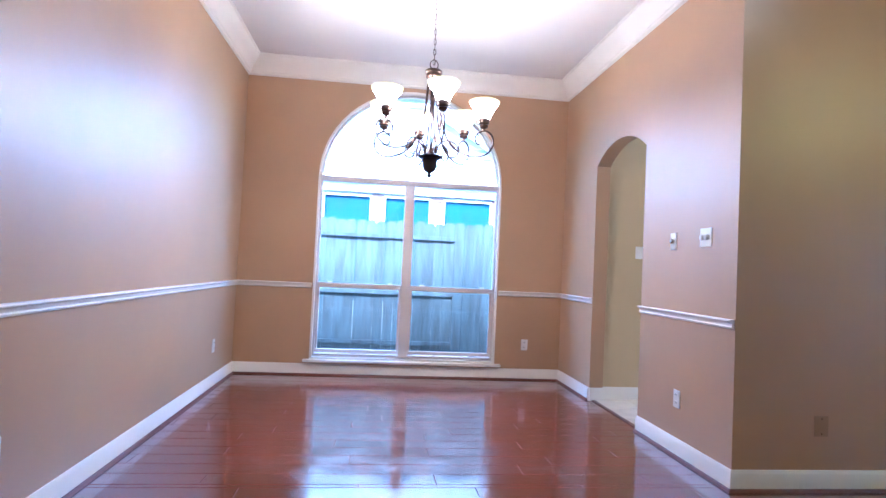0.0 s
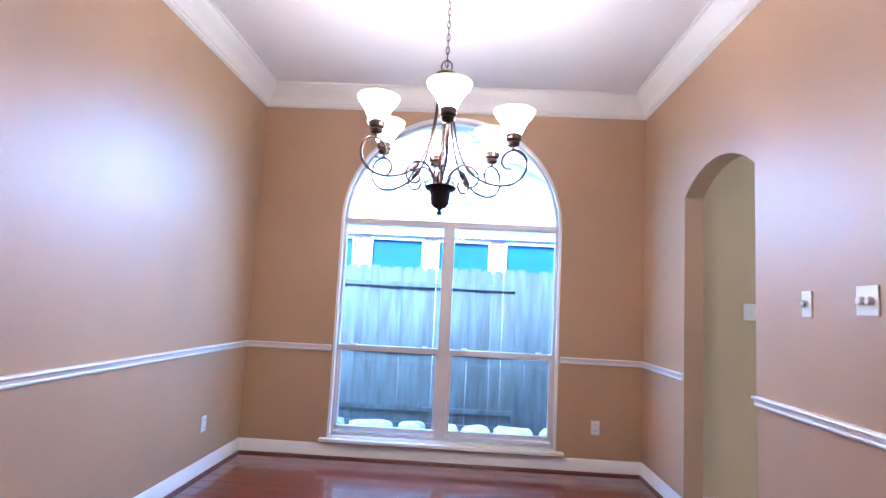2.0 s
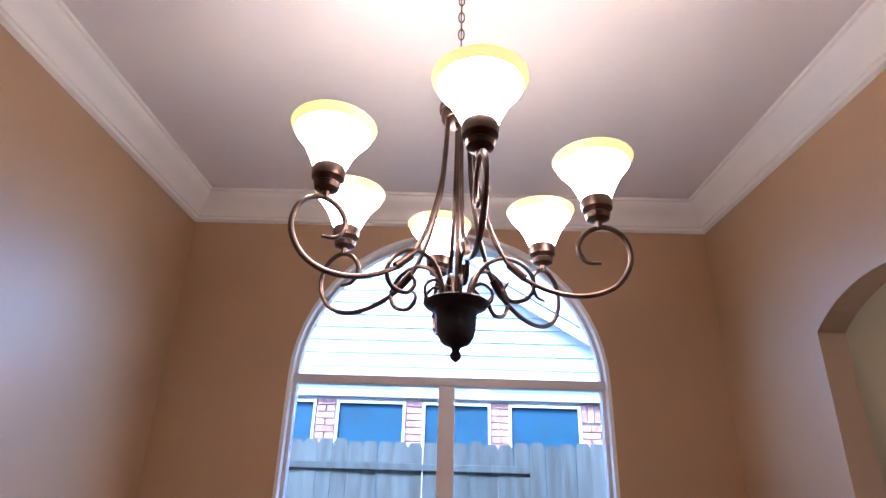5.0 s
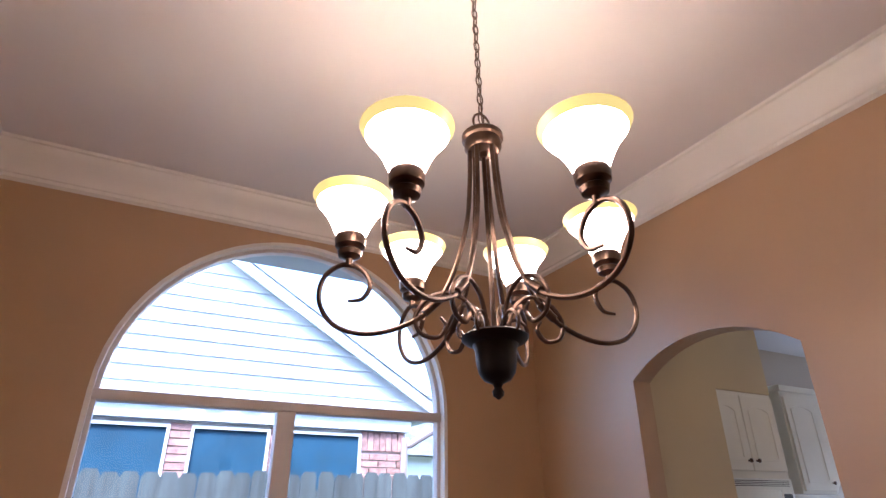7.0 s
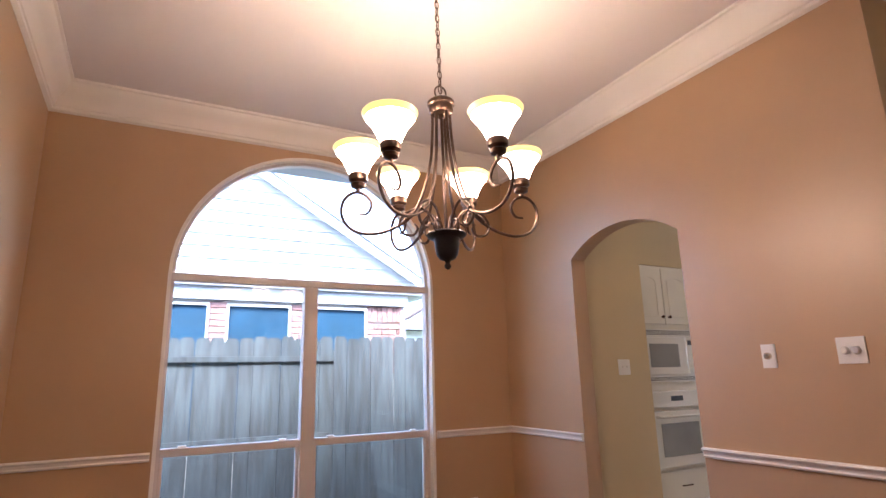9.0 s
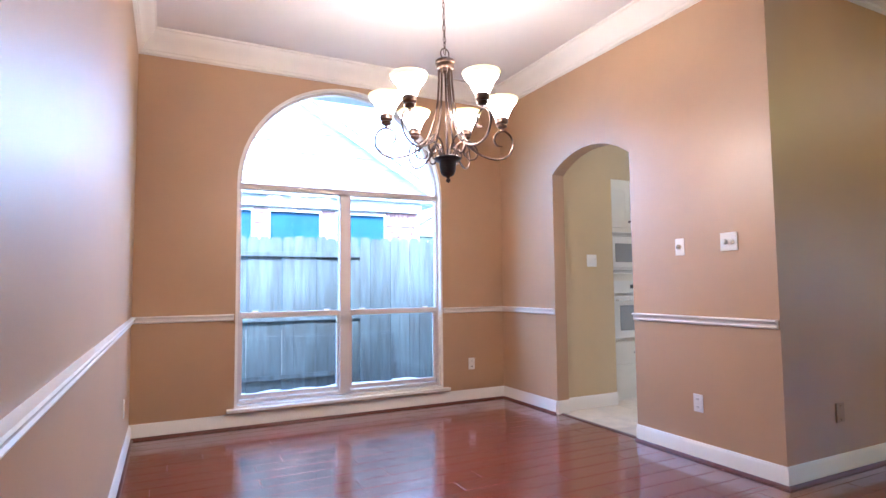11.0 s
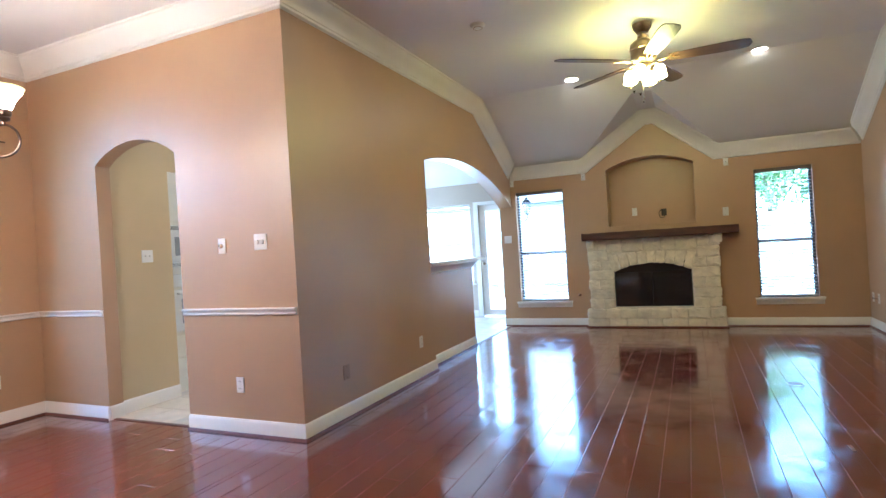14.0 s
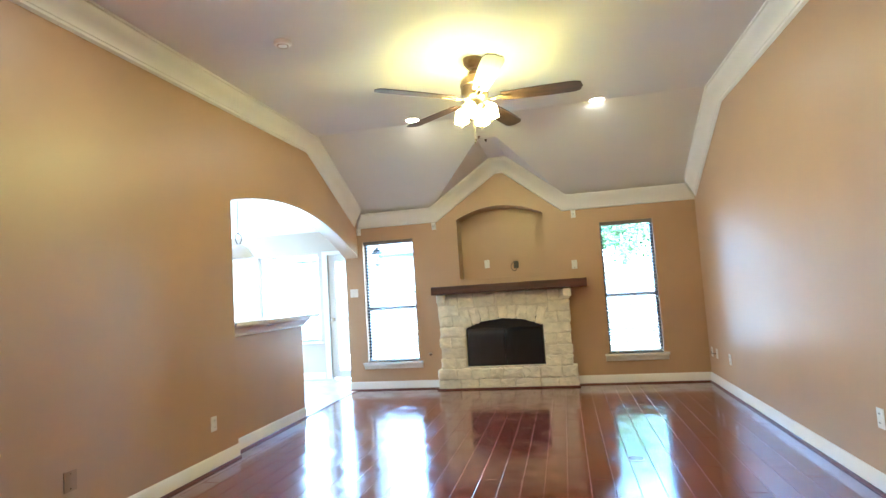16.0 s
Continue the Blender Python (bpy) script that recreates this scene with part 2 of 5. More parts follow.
def slab(axis, at, thick, quads):
    """A wall from flat pieces of its face, given as lists of (u, v), with real thickness behind the face."""
    bm = bmesh.new()
    cache = {}

    def vert(p, o):
        k = (round(p[0], 4), round(p[1], 4), o)
        if k not in cache:
            cache[k] = bm.verts.new(on_plane(axis, at, p[0], p[1], o))
        return cache[k]

    count = {}
    for q in quads:
        bm.faces.new([vert(p, 0) for p in q])
        bm.faces.new([vert(p, -thick) for p in q])
        ks = [(round(p[0], 4), round(p[1], 4)) for p in q]
        for a, b in zip(ks, ks[1:] + ks[:1]):
            key = tuple(sorted((a, b)))
            count[key] = count.get(key, 0) + 1
    for (a, b), n in count.items():
        if n == 1:
            bm.faces.new((vert(a, 0), vert(b, 0), vert(b, -thick), vert(a, -thick)))
    return bm


def arch_points(u0, u1, spring, rise, n=20):
    """Points of a segmental or elliptic arch from u0 to u1."""
    c, w = (u0 + u1) / 2, (u1 - u0) / 2
    return [(c - w * math.cos(math.pi * k / n), spring + rise * math.sin(math.pi * k / n)) for k in range(n + 1)]


def seg_arch(u0, u1, spring, rise, n=16):
    w = (u1 - u0) / 2
    rad = (w * w + rise * rise) / (2 * rise)
    a = math.asin(min(1, w / rad))
    return [((u0 + u1) / 2 + rad * math.sin(-a + 2 * a * k / n), spring + rise - rad + rad * math.cos(-a + 2 * a * k / n)) for k in range(n + 1)]


def around_opening(u0, u1, v0, v1, pts, sill):
    """Wall pieces round an opening whose head follows pts and whose sill is at a height (v0 for a doorway)."""
    a, b = pts[0][0], pts[-1][0]
    out = [[(u0, v0), (a, v0), (a, sill), (a, pts[0][1]), (a, v1), (u0, v1)],
           [(b, v0), (u1, v0), (u1, v1), (b, v1), (b, pts[-1][1]), (b, sill)]]
    if sill > v0:
        out.append([(a, v0), (b, v0), (b, sill), (a, sill)])
    else:
        out[0].pop(2), out[1].pop()
    for p, q in zip(pts, pts[1:]):
        out.append([p, q, (q[0], v1), (p[0], v1)])
    return out


def moulding(axis, at, path, prof, ends=(0, 0)):
    """A moulding along a path (u, v) on a wall; prof holds (out, across), across counted to the path's right hand.
    ends: how far each end runs past its point per unit of out (1 at an outside corner, -1 at an inside one)."""
    bm = bmesh.new()
    p = [Vector(q) for q in path]
    rows = []
    for i, c in enumerate(p):
        d0 = (p[i] - p[i - 1]).normalized() if i else (p[1] - p[0]).normalized()
        d1 = (p[i + 1] - p[i]).normalized() if i + 1 < len(p) else d0
        n0, n1 = Vector((d0.y, -d0.x)), Vector((d1.y, -d1.x))
        m = (n0 + n1)
        m = m / max(0.2, m.dot(n0))
        row = []
        for o, w in prof:
            q = c + m * w
            if i == 0:
                q = q - d1 * ends[0] * o
            if i == len(p) - 1:
                q = q + d0 * ends[1] * o
            row.append(bm.verts.new(on_plane(axis, at, q.x, q.y, o)))
        rows.append(row)
    k = len(prof)
    for a, b in zip(rows, rows[1:]):
        for j in range(k):
            bm.faces.new((a[j], a[(j + 1) % k], b[(j + 1) % k], b[j]))
    bm.faces.new(rows[0])
    bm.faces.new(rows[-1][::-1])
    return bm


# across is counted downwards for a path that runs towards +u
CROWN = [(o * 1.04, w * 1.17) for o, w in [(0, 0), (0.125, 0), (0.125, 0.014), (0.112, 0.018), (0.106, 0.034), (0.092, 0.052), (0.066, 0.078), (0.046, 0.100),
         (0.034, 0.124), (0.030, 0.138), (0.022, 0.142), (0.022, 0.158), (0.010, 0.164), (0.0, 0.168)]]
BASE = [(0, 0), (0.006, 0.002), (0.010, 0.012), (0.015, 0.020), (0.016, 0.118), (0, 0.118)]
QROUND = [(0, 0), (0.008, 0.001), (0.013, 0.006), (0.016, 0.018), (0, 0.018)]
RAIL = [(0, 0), (0.030, 0.001), (0.034, 0.008), (0.030, 0.015), (0.017, 0.019), (0.014, 0.036), (0.019, 0.043), (0.015, 0.051), (0, 0.055)]

CEILZ, XL, XR, YB, YC, XF, YS = 3.26, -0.555, 2.87, 7.05, 4.09, 8.20, SOUTH
LOWZ = 2.49
T = 0.13

# ---- walls ----
win_u0, win_u1, win_sill, win_spring = 0.208, 2.157, 0.16, 2.06
win_arch = arch_points(win_u0, win_u1, win_spring, 0.965, 28)
structure("wall_north", slab("y-", YB, 0.16, around_opening(XL - T, XR + T, -0.02, CEILZ, win_arch, win_sill)), WALL,
          "tan painted wall with a tall arched window", "wall")
# Out of view; added to keep sun and sky off the left fence.
structure("wall_outer", box((-7.0, YB, -0.4), (XL - T - 0.006, YB + 0.16, 3.4)), SIDING, "unseen plain house wall, added to shade the fence", "wall")
structure("wall_west", slab("x+", XL, T, [[(2.95, -0.02), (YB, -0.02), (YB, CEILZ), (2.95, CEILZ)]]), WALL,
          "tan satin-painted wall of the dining room", "wall")
door_arch = seg_arch(5.21, 6.165, 2.185, 0.16)
structure("wall_east", slab("x-", XR, T, around_opening(YC + 0.2, YB, -0.02, CEILZ, door_arch, -0.02)), WALL,
          "tan painted wall with an arched doorway", "wall")
pass_arch = [(5.09 + 3.11 * k / 28, 2.37 - (5.09 + 3.11 * k / 28 - 6.1) ** 2 / 9.0) for k in range(29)]
bend0, bend1 = 6.72, XF
wall_top = [(5.09, CEILZ), (bend0, CEILZ), (XF, LOWZ)]


def top_of(u):
    return CEILZ if u <= bend0 else CEILZ + (LOWZ - CEILZ) * (u - bend0) / (XF - bend0)


quads = [[(XR, -0.02), (5.09, -0.02), pass_arch[0], (5.09, CEILZ), (XR, CEILZ)]]
for p, q in zip(pass_arch, pass_arch[1:]):
    quads.append([p, q, (q[0], top_of(q[0])), (p[0], top_of(p[0]))])
structure("wall_living_north", slab("y-", YC, 0.20, quads), WALL, "tan wall with a wide arched pass-through", "wall")

# far wall with two windows, a niche and a gable top
GY0, GY1, GP0, GP1, GZ = 2.965, 1.115, 2.10, 1.87, 3.09
wa, wb = (3.265, 4.015), (0.05, 0.715)
WS, WH = 0.385, 2.10
structure("wall_living_east", slab("x-", XF, 0.16, [
    [(YS, -0.02), (wb[0], -0.02), (wb[0], WS), (wb[0], WH), (wb[0], LOWZ), (YS, LOWZ)],
    [(wb[0], -0.02), (wb[1], -0.02), (wb[1], WS), (wb[0], WS)], [(wb[0], WH), (wb[1], WH), (wb[1], LOWZ), (wb[0], LOWZ)],
    [(wb[1], -0.02), (1.44, -0.02), (1.44, 1.47), (1.44, 2.29), (1.44, LOWZ), (GY1, LOWZ), (wb[1], LOWZ), (wb[1], WH), (wb[1], WS)],
    [(1.44, -0.02), (2.62, -0.02), (2.62, 1.47), (1.44, 1.47)],
    *[[p, q, (q[0], LOWZ), (p[0], LOWZ)] for p, q in zip(seg_arch(1.44, 2.62, 2.30, 0.15), seg_arch(1.44, 2.62, 2.30, 0.15)[1:])],
    [(2.62, -0.02), (wa[0], -0.02), (wa[0], WS), (wa[0], WH), (wa[0], LOWZ), (GY0, LOWZ), (2.62, LOWZ), (2.62, 2.29), (2.62, 1.47)],
    [(wa[0], -0.02), (wa[1], -0.02), (wa[1], WS), (wa[0], WS)], [(wa[0], WH), (wa[1], WH), (wa[1], LOWZ), (wa[0], LOWZ)],
    [(wa[1], -0.02), (YC + 0.2, -0.02), (YC + 0.2, LOWZ), (wa[1], LOWZ), (wa[1], WH), (wa[1], WS)],
    [(GY1, LOWZ), (1.44, LOWZ), (2.62, LOWZ), (GY0, LOWZ), (GP0, GZ), (GP1, GZ)]]), WALL,
    "tan gabled wall above the fireplace", "wall")
structure("niche_side", slab("x-", XF + 0.1605, 0.14, around_opening(1.34, 2.72, 1.40, 2.60, seg_arch(1.441, 2.619, 2.30, 0.15), 1.469)), WALL,
          "tan reveal of the arched niche", "wall")
structure("niche_back", box((XF + 0.301, 1.34, 1.40), (XF + 0.33, 2.72, 2.60)), WALL, "tan back of the arched niche", "wall")
structure("wall_south", slab("y+", YS, T, [[(-2.0, -0.02), (XF, -0.02), (XF, LOWZ), (bend0, CEILZ), (-2.0, CEILZ)]]), WALL,
          "tan satin-painted long wall of the living room", "wall")
structure("wall_foyer_west", slab("x+", -2.0, T, [[(YS, -0.02), (2.95, -0.02), (2.95, CEILZ), (YS, CEILZ)]]), WALL,
          "plain tan foyer wall", "wall")
structure("wall_foyer_north", slab("y-", 2.95, T, [[(-2.0, -0.02), (XL - T - 0.002, -0.02), (XL - T - 0.002, CEILZ), (-2.0, CEILZ)]]), WALL,
          "plain tan foyer wall", "wall")
# kitchen and breakfast room
KX, KY = 9.30, 7.30
structure("partition", box((XR + T + 0.002, 6.22, -0.02), (3.635, 6.34, 3.0)), WALL_K, "pale tan kitchen partition wall", "wall")
structure("bulkhead", box((3.637, 6.34, 2.25), (4.365, 6.9, 3.0)), WALL_K, "pale tan bulkhead over the oven cabinet", "wall")
bw = (7.0, 9.1, 0.62, 2.09)
structure("wall_kitchen_north", slab("y-", KY, T, around_opening(3.0, KX, -0.02, 3.0, [(bw[0], bw[3]), (bw[1], bw[3])], bw[2])), WALL_B,
          "pale kitchen wall with a wide added window", "wall")
kw = (5.22, 6.34, 0.62, 2.09)
kd = (4.36, 5.06, 0.0, 2.05)
structure("wall_breakfast_east", slab("x-", KX, 0.14, [
    [(YC + 0.2, -0.02), (kd[0], -0.02), (kd[0], kd[3]), (kd[0], 3.0), (YC + 0.2, 3.0)],
    [(kd[0], kd[3]), (kd[1], kd[3]), (kd[1], 3.0), (kd[0], 3.0)],
    [(kd[1], -0.02), (kw[0], -0.02), (kw[0], kw[2]), (kw[0], kw[3]), (kw[0], 3.0), (kd[1], 3.0), (kd[1], kd[3])],
    [(kw[0], -0.02), (kw[1], -0.02), (kw[1], kw[2]), (kw[0], kw[2])], [(kw[0], kw[3]), (kw[1], kw[3]), (kw[1], 3.0), (kw[0], 3.0)],
    [(kw[1], -0.02), (KY, -0.02), (KY, 3.0), (kw[1], 3.0), (kw[1], kw[3]), (kw[1], kw[2])]]), WALL_B,
    "pale breakfast room wall with a window and glazed door", "wall")
structure("wall_breakfast_south", box((XF + 0.162, YC + 0.06, -0.02), (KX, YC + 0.2, 3.0)), WALL_B, "short pale return wall", "wall")

# ---- ceilings ----
bm = bmesh.new()


def ceiling_face(bm, pts):
    lo = [bm.verts.new(p) for p in pts]
    hi = [bm.verts.new((p[0], p[1], p[2] + 0.06)) for p in pts]
    bm.faces.new(lo)
    bm.faces.new(hi[::-1])
    for i in range(len(lo)):
        j = (i + 1) % len(lo)
        bm.faces.new((lo[i], lo[j], hi[j], hi[i]))


ceiling_face(bm, [(XL - T, 2.95, CEILZ), (XR, 2.95, CEILZ), (XR, YB + 0.16, CEILZ), (XL - T, YB + 0.16, CEILZ)])
ceiling_face(bm, [(-2.0, YS - T, CEILZ), (bend0, YS - T, CEILZ), (bend0, YC + 0.2, CEILZ), (XR, YC + 0.2, CEILZ), (XR, 2.95, CEILZ), (-2.0, 2.95, CEILZ)])
xv = bend0 + (CEILZ - GZ) / (CEILZ - LOWZ) * (XF - bend0)
ceiling_face(bm, [(bend0, YS - T, CEILZ), (bend0, GP1, CEILZ), (xv, GP1, GZ), (XF, GY1, LOWZ), (XF, YS - T, LOWZ)])
ceiling_face(bm, [(bend0, YC + 0.2, CEILZ), (bend0, GP0, CEILZ), (xv, GP0, GZ), (XF, GY0, LOWZ), (XF, YC + 0.2, LOWZ)])
ceiling_face(bm, [(bend0, GP0, CEILZ), (bend0, GP1, CEILZ), (xv, GP1, GZ), (xv, GP0, GZ)])
ceiling_face(bm, [(xv, GP0, GZ), (xv, GP1, GZ), (XF, GP1, GZ), (XF, GP0, GZ)])
ceiling_face(bm, [(xv, GP1, GZ), (XF, GP1, GZ), (XF, GY1, LOWZ)])
ceiling_face(bm, [(xv, GP0, GZ), (XF, GP0, GZ), (XF, GY0, LOWZ)])
structure("ceiling", bm, CEIL, "white textured ceiling, sloped and vaulted over the fireplace", "ceiling")
bm = bmesh.new()
ceiling_face(bm, [(XR + 0.06, YC + 0.1, 2.98), (8.0, YC + 0.1, 2.98), (8.0, KY + T, 2.98), (XR + 0.06, KY + T, 2.98)])
ceiling_face(bm, [(8.0, YC, 2.98), (KX + 0.1, YC, 2.42), (KX + 0.1, KY + T, 2.42), (8.0, KY + T, 2.98)])
structure("ceiling_kitchen", bm, CEIL, "white kitchen ceiling", "ceiling")

# Plain roof mass, never in view, added to cast shade over the fence.
bm = bmesh.new()
vs = [bm.verts.new(p) for p in ((-2.5, -0.9, 3.3), (9.8, -0.9, 3.3), (9.8, 7.7, 3.3), (-2.5, 7.7, 3.3), (1.5, 3.4, 5.6), (6.0, 3.4, 5.6))]
for q in ((0, 1, 5, 4), (1, 2, 5), (2, 3, 4, 5), (3, 0, 4), (3, 2, 1, 0)):
    bm.faces.new([vs[i] for i in q])
structure("eave", box((-2.5, YB + 0.165, 3.09), (9.8, 7.65, 3.27)), material("grey_soffit_paint", (0.42, 0.43, 0.44), 0.7, vary=0.04, size=2), "pale grey soffit under the roof edge", "eave")
structure("roof", bm, ROOF, "unseen grey shingled hip roof, added to shade the fence", "roof")

# ---- crown, base and rails ----
crowns = [("y-", YB, [(XL, CEILZ), (XR, CEILZ)], (-1, -1)), ("x+", XL, [(2.95, CEILZ), (YB, CEILZ)], (0, -1)),
          ("x-", XR, [(YC, CEILZ), (YB, CEILZ)], (1, -1)), ("y-", YC, [(XR, CEILZ), (bend0, CEILZ), (XF, LOWZ)], (1, -1)),
          ("y+", YS, [(-2.0, CEILZ), (bend0, CEILZ), (XF, LOWZ)], (-1, -1)),
          ("x-", XF, [(YS, LOWZ), (GY1, LOWZ), (GP1, GZ), (GP0, GZ), (GY0, LOWZ), (YC, LOWZ)], (-1, -1))]
for ax, at, path, ends in crowns:
    structure("crown_moulding", moulding(ax, at, path, CROWN, ends), TRIM, "white stepped crown moulding", "crown moulding", True)
bases = [("y-", YB, [(XL, 0), (XR, 0)], (-1, -1)), ("x+", XL, [(2.95, 0), (YB, 0)], (0, -1)),
         ("x-", XR, [(YC, 0), (5.21, 0)], (1, 0)), ("x-", XR, [(6.165, 0), (YB, 0)], (0, -1)),
         ("y-", YC, [(XR, 0), (5.09, 0)], (1, 0)), ("y-", YC + 0.10, [(5.09, 0), (6.56, 0)], (0, 0)),
         ("y+", YS, [(-2.0, 0), (XF, 0)], (-1, -1)), ("x-", XF, [(YS, 0), (1.13, 0)], (-1, 0)), ("x-", XF, [(2.98, 0), (YC + 0.2, 0)], (0, 0)),
         ("y-", 6.22, [(XR + T, 0), (3.635, 0)], (0, 0)), ("x-", KX, [(5.16, 0), (KY, 0)], (0, 0)),
         ("y-", 6.165, [(XR, 0), (XR + T, 0)], (0, 0))]
for ax, at, path, ends in bases:
    b = [(u, 0.118) for u, _ in path]
    structure("baseboard", moulding(ax, at, b, BASE, ends), TRIM, "white painted baseboard", "baseboard", True)
    if at not in (6.22, KX, 6.165):
        q = [(u, 0.018) for u, _ in path]
        pr = [(o + 0.016, w) for o, w in QROUND]
        structure("shoe_trim", moulding(ax, at, q, pr, ends), SHOE, "dark cherry shoe moulding along the floor", "shoe moulding", True)
RZ = 0.948
rails = [("y-", YB, [(XL, RZ), (win_u0 - 0.012, RZ)], (-1, 0)), ("y-", YB, [(win_u1 + 0.012, RZ), (XR, RZ)], (0, -1)),
         ("x+", XL, [(2.95, RZ), (YB, RZ)], (0, -1)), ("x-", XR, [(YC + 0.01, RZ), (5.205, RZ)], (0, 0)),
         ("x-", XR, [(6.17, RZ), (YB, RZ)], (0, -1))]
for ax, at, path, ends in rails:
    structure("chair_rail", moulding(ax, at, path, RAIL, ends), TRIM, "white moulded chair rail", "chair rail", True)

# ---- half wall and bar top ----
structure("half_wall", box((5.085, YC + 0.10, -0.02), (6.56, YC + 0.20, 1.12)), WALL, "tan half wall under the bar top", "half wall")
structure("bar_trim", moulding("y-", YC + 0.10, [(5.09, 1.12), (6.56, 1.12)], [(0, 0), (0.07, 0), (0.07, 0.02), (0.05, 0.03), (0.03, 0.06), (0.018, 0.075), (0.018, 0.09), (0, 0.095)], (0, 1)),
          TRIM, "white moulding under the bar top", "moulding", True)
bar = part("bar_top", box((5.095, YC - 0.02, 1.122), (6.80, YC + 0.42, 1.158), 0.008), GRANITE)
tagged(bar, "white raised bar top on the tan half wall", "bar top")


# ---- windows ----
def ring_frame(axis, at, pts, wide, deep, out):
    """A frame strip that follows pts inwards by its width."""
    bm = bmesh.new()
    c = Vector((sum(p[0] for p in pts) / len(pts), sum(p[1] for p in pts) / len(pts)))
    p = [Vector(q) for q in pts]
    n = len(p)
    rows = []
    for i in range(n):
        d0, d1 = (p[i] - p[i - 1]).normalized(), (p[(i + 1) % n] - p[i]).normalized()
        n0, n1 = Vector((-d0.y, d0.x)), Vector((-d1.y, d1.x))
        if n0.dot(c - p[i]) < 0:
            n0 = -n0
        if n1.dot(c - p[i]) < 0:
            n1 = -n1
        m = n0 + n1
        m = m / max(0.3, m.dot(n0))
        q = p[i] + m * wide
        rows.append([bm.verts.new(on_plane(axis, at, *a, o)) for a, o in ((p[i], out), (q, out), (q, out - deep), (p[i], out - deep))])
    for i in range(n):
        a, b = rows[i], rows[(i + 1) % n]
        for j in range(4):
            bm.faces.new((a[j], a[(j + 1) % 4], b[(j + 1) % 4], b[j]))
    return bm


def pane_mesh(axis, at, pts, out):
    bm = bmesh.new()
    bm.faces.new([bm.verts.new(on_plane(axis, at, *p, out)) for p in pts])
    return bm


def wbox(axis, at, u0, u1, v0, v1, o0, o1, bevel=0.0):
    a, b = on_plane(axis, at, u0, v0, o0), on_plane(axis, at, u1, v1, o1)
    return box([min(p, q) for p, q in zip(a, b)], [max(p, q) for p, q in zip(a, b)], bevel)


w1 = tagged(new("window_1"), "tall arched window in an almond frame, wooden fence outside", "window", kind="structure")
outline = [(win_u0, win_sill)] + win_arch + [(win_u1, win_sill)]
part("casing", ring_frame("y-", YB, outline, 0.022, 0.15, 0.004), TRIM, w1)
inner = [(win_u0 + 0.022, win_sill + 0.03)] + [(win_u0 + 0.022 + (p[0] - win_u0) * (1 - 0.044 / (win_u1 - win_u0)), p[1] - 0.022 * (p[1] - win_spring) / 0.965) for p in win_arch] + [(win_u1 - 0.022, win_sill + 0.03)]
part("window_frame", ring_frame("y-", YB, inner, 0.022, 0.06, -0.05), FRAME, w1)
part("transom_bar", wbox("y-", YB, win_u0 + 0.022, win_u1 - 0.022, 2.025, 2.08, -0.115, -0.035, 0.006), FRAME, w1)
part("mullion", wbox("y-", YB, 1.122, 1.222, win_sill + 0.03, 2.025, -0.115, -0.035, 0.006), FRAME, w1)
for a, b in ((win_u0 + 0.044, 1.122), (1.222, win_u1 - 0.044)):
    part("meeting_rail", wbox("y-", YB, a, b, 0.905, 0.955, -0.11, -0.05, 0.005), FRAME, w1)
    part("sash_rail", wbox("y-", YB, a, b, win_sill + 0.065, win_sill + 0.10, -0.11, -0.06, 0.004), FRAME, w1)
    for u in (a, b - 0.022):
        part("sash_stile", wbox("y-", YB, u, u + 0.022, win_sill + 0.1, 0.905, -0.105, -0.065, 0.004), FRAME, w1)
    for u in (a + 0.10, b - 0.14):
        part("sash_lock", wbox("y-", YB, u, u + 0.05, 0.955, 0.967, -0.085, -0.06, 0.003), PLATE, w1)
    for v0, v1, o in ((win_sill + 0.1, 0.905, -0.085), (0.955, 2.025, -0.095)):
        g = part("pane", pane_mesh("y-", YB, [(a, v0), (b, v0), (b, v1), (a, v1)], o), GLASS, w1)
        g.visible_shadow = False
g = part("pane", pane_mesh("y-", YB, [p for p in inner if p[1] > 2.05], -0.095), GLASS, w1)
g.visible_shadow = False
part("window_sill", wbox("y-", YB, win_u0 - 0.06, win_u1 + 0.06, win_sill - 0.025, win_sill + 0.003, -0.05, 0.055, 0.006), TRIM, w1)


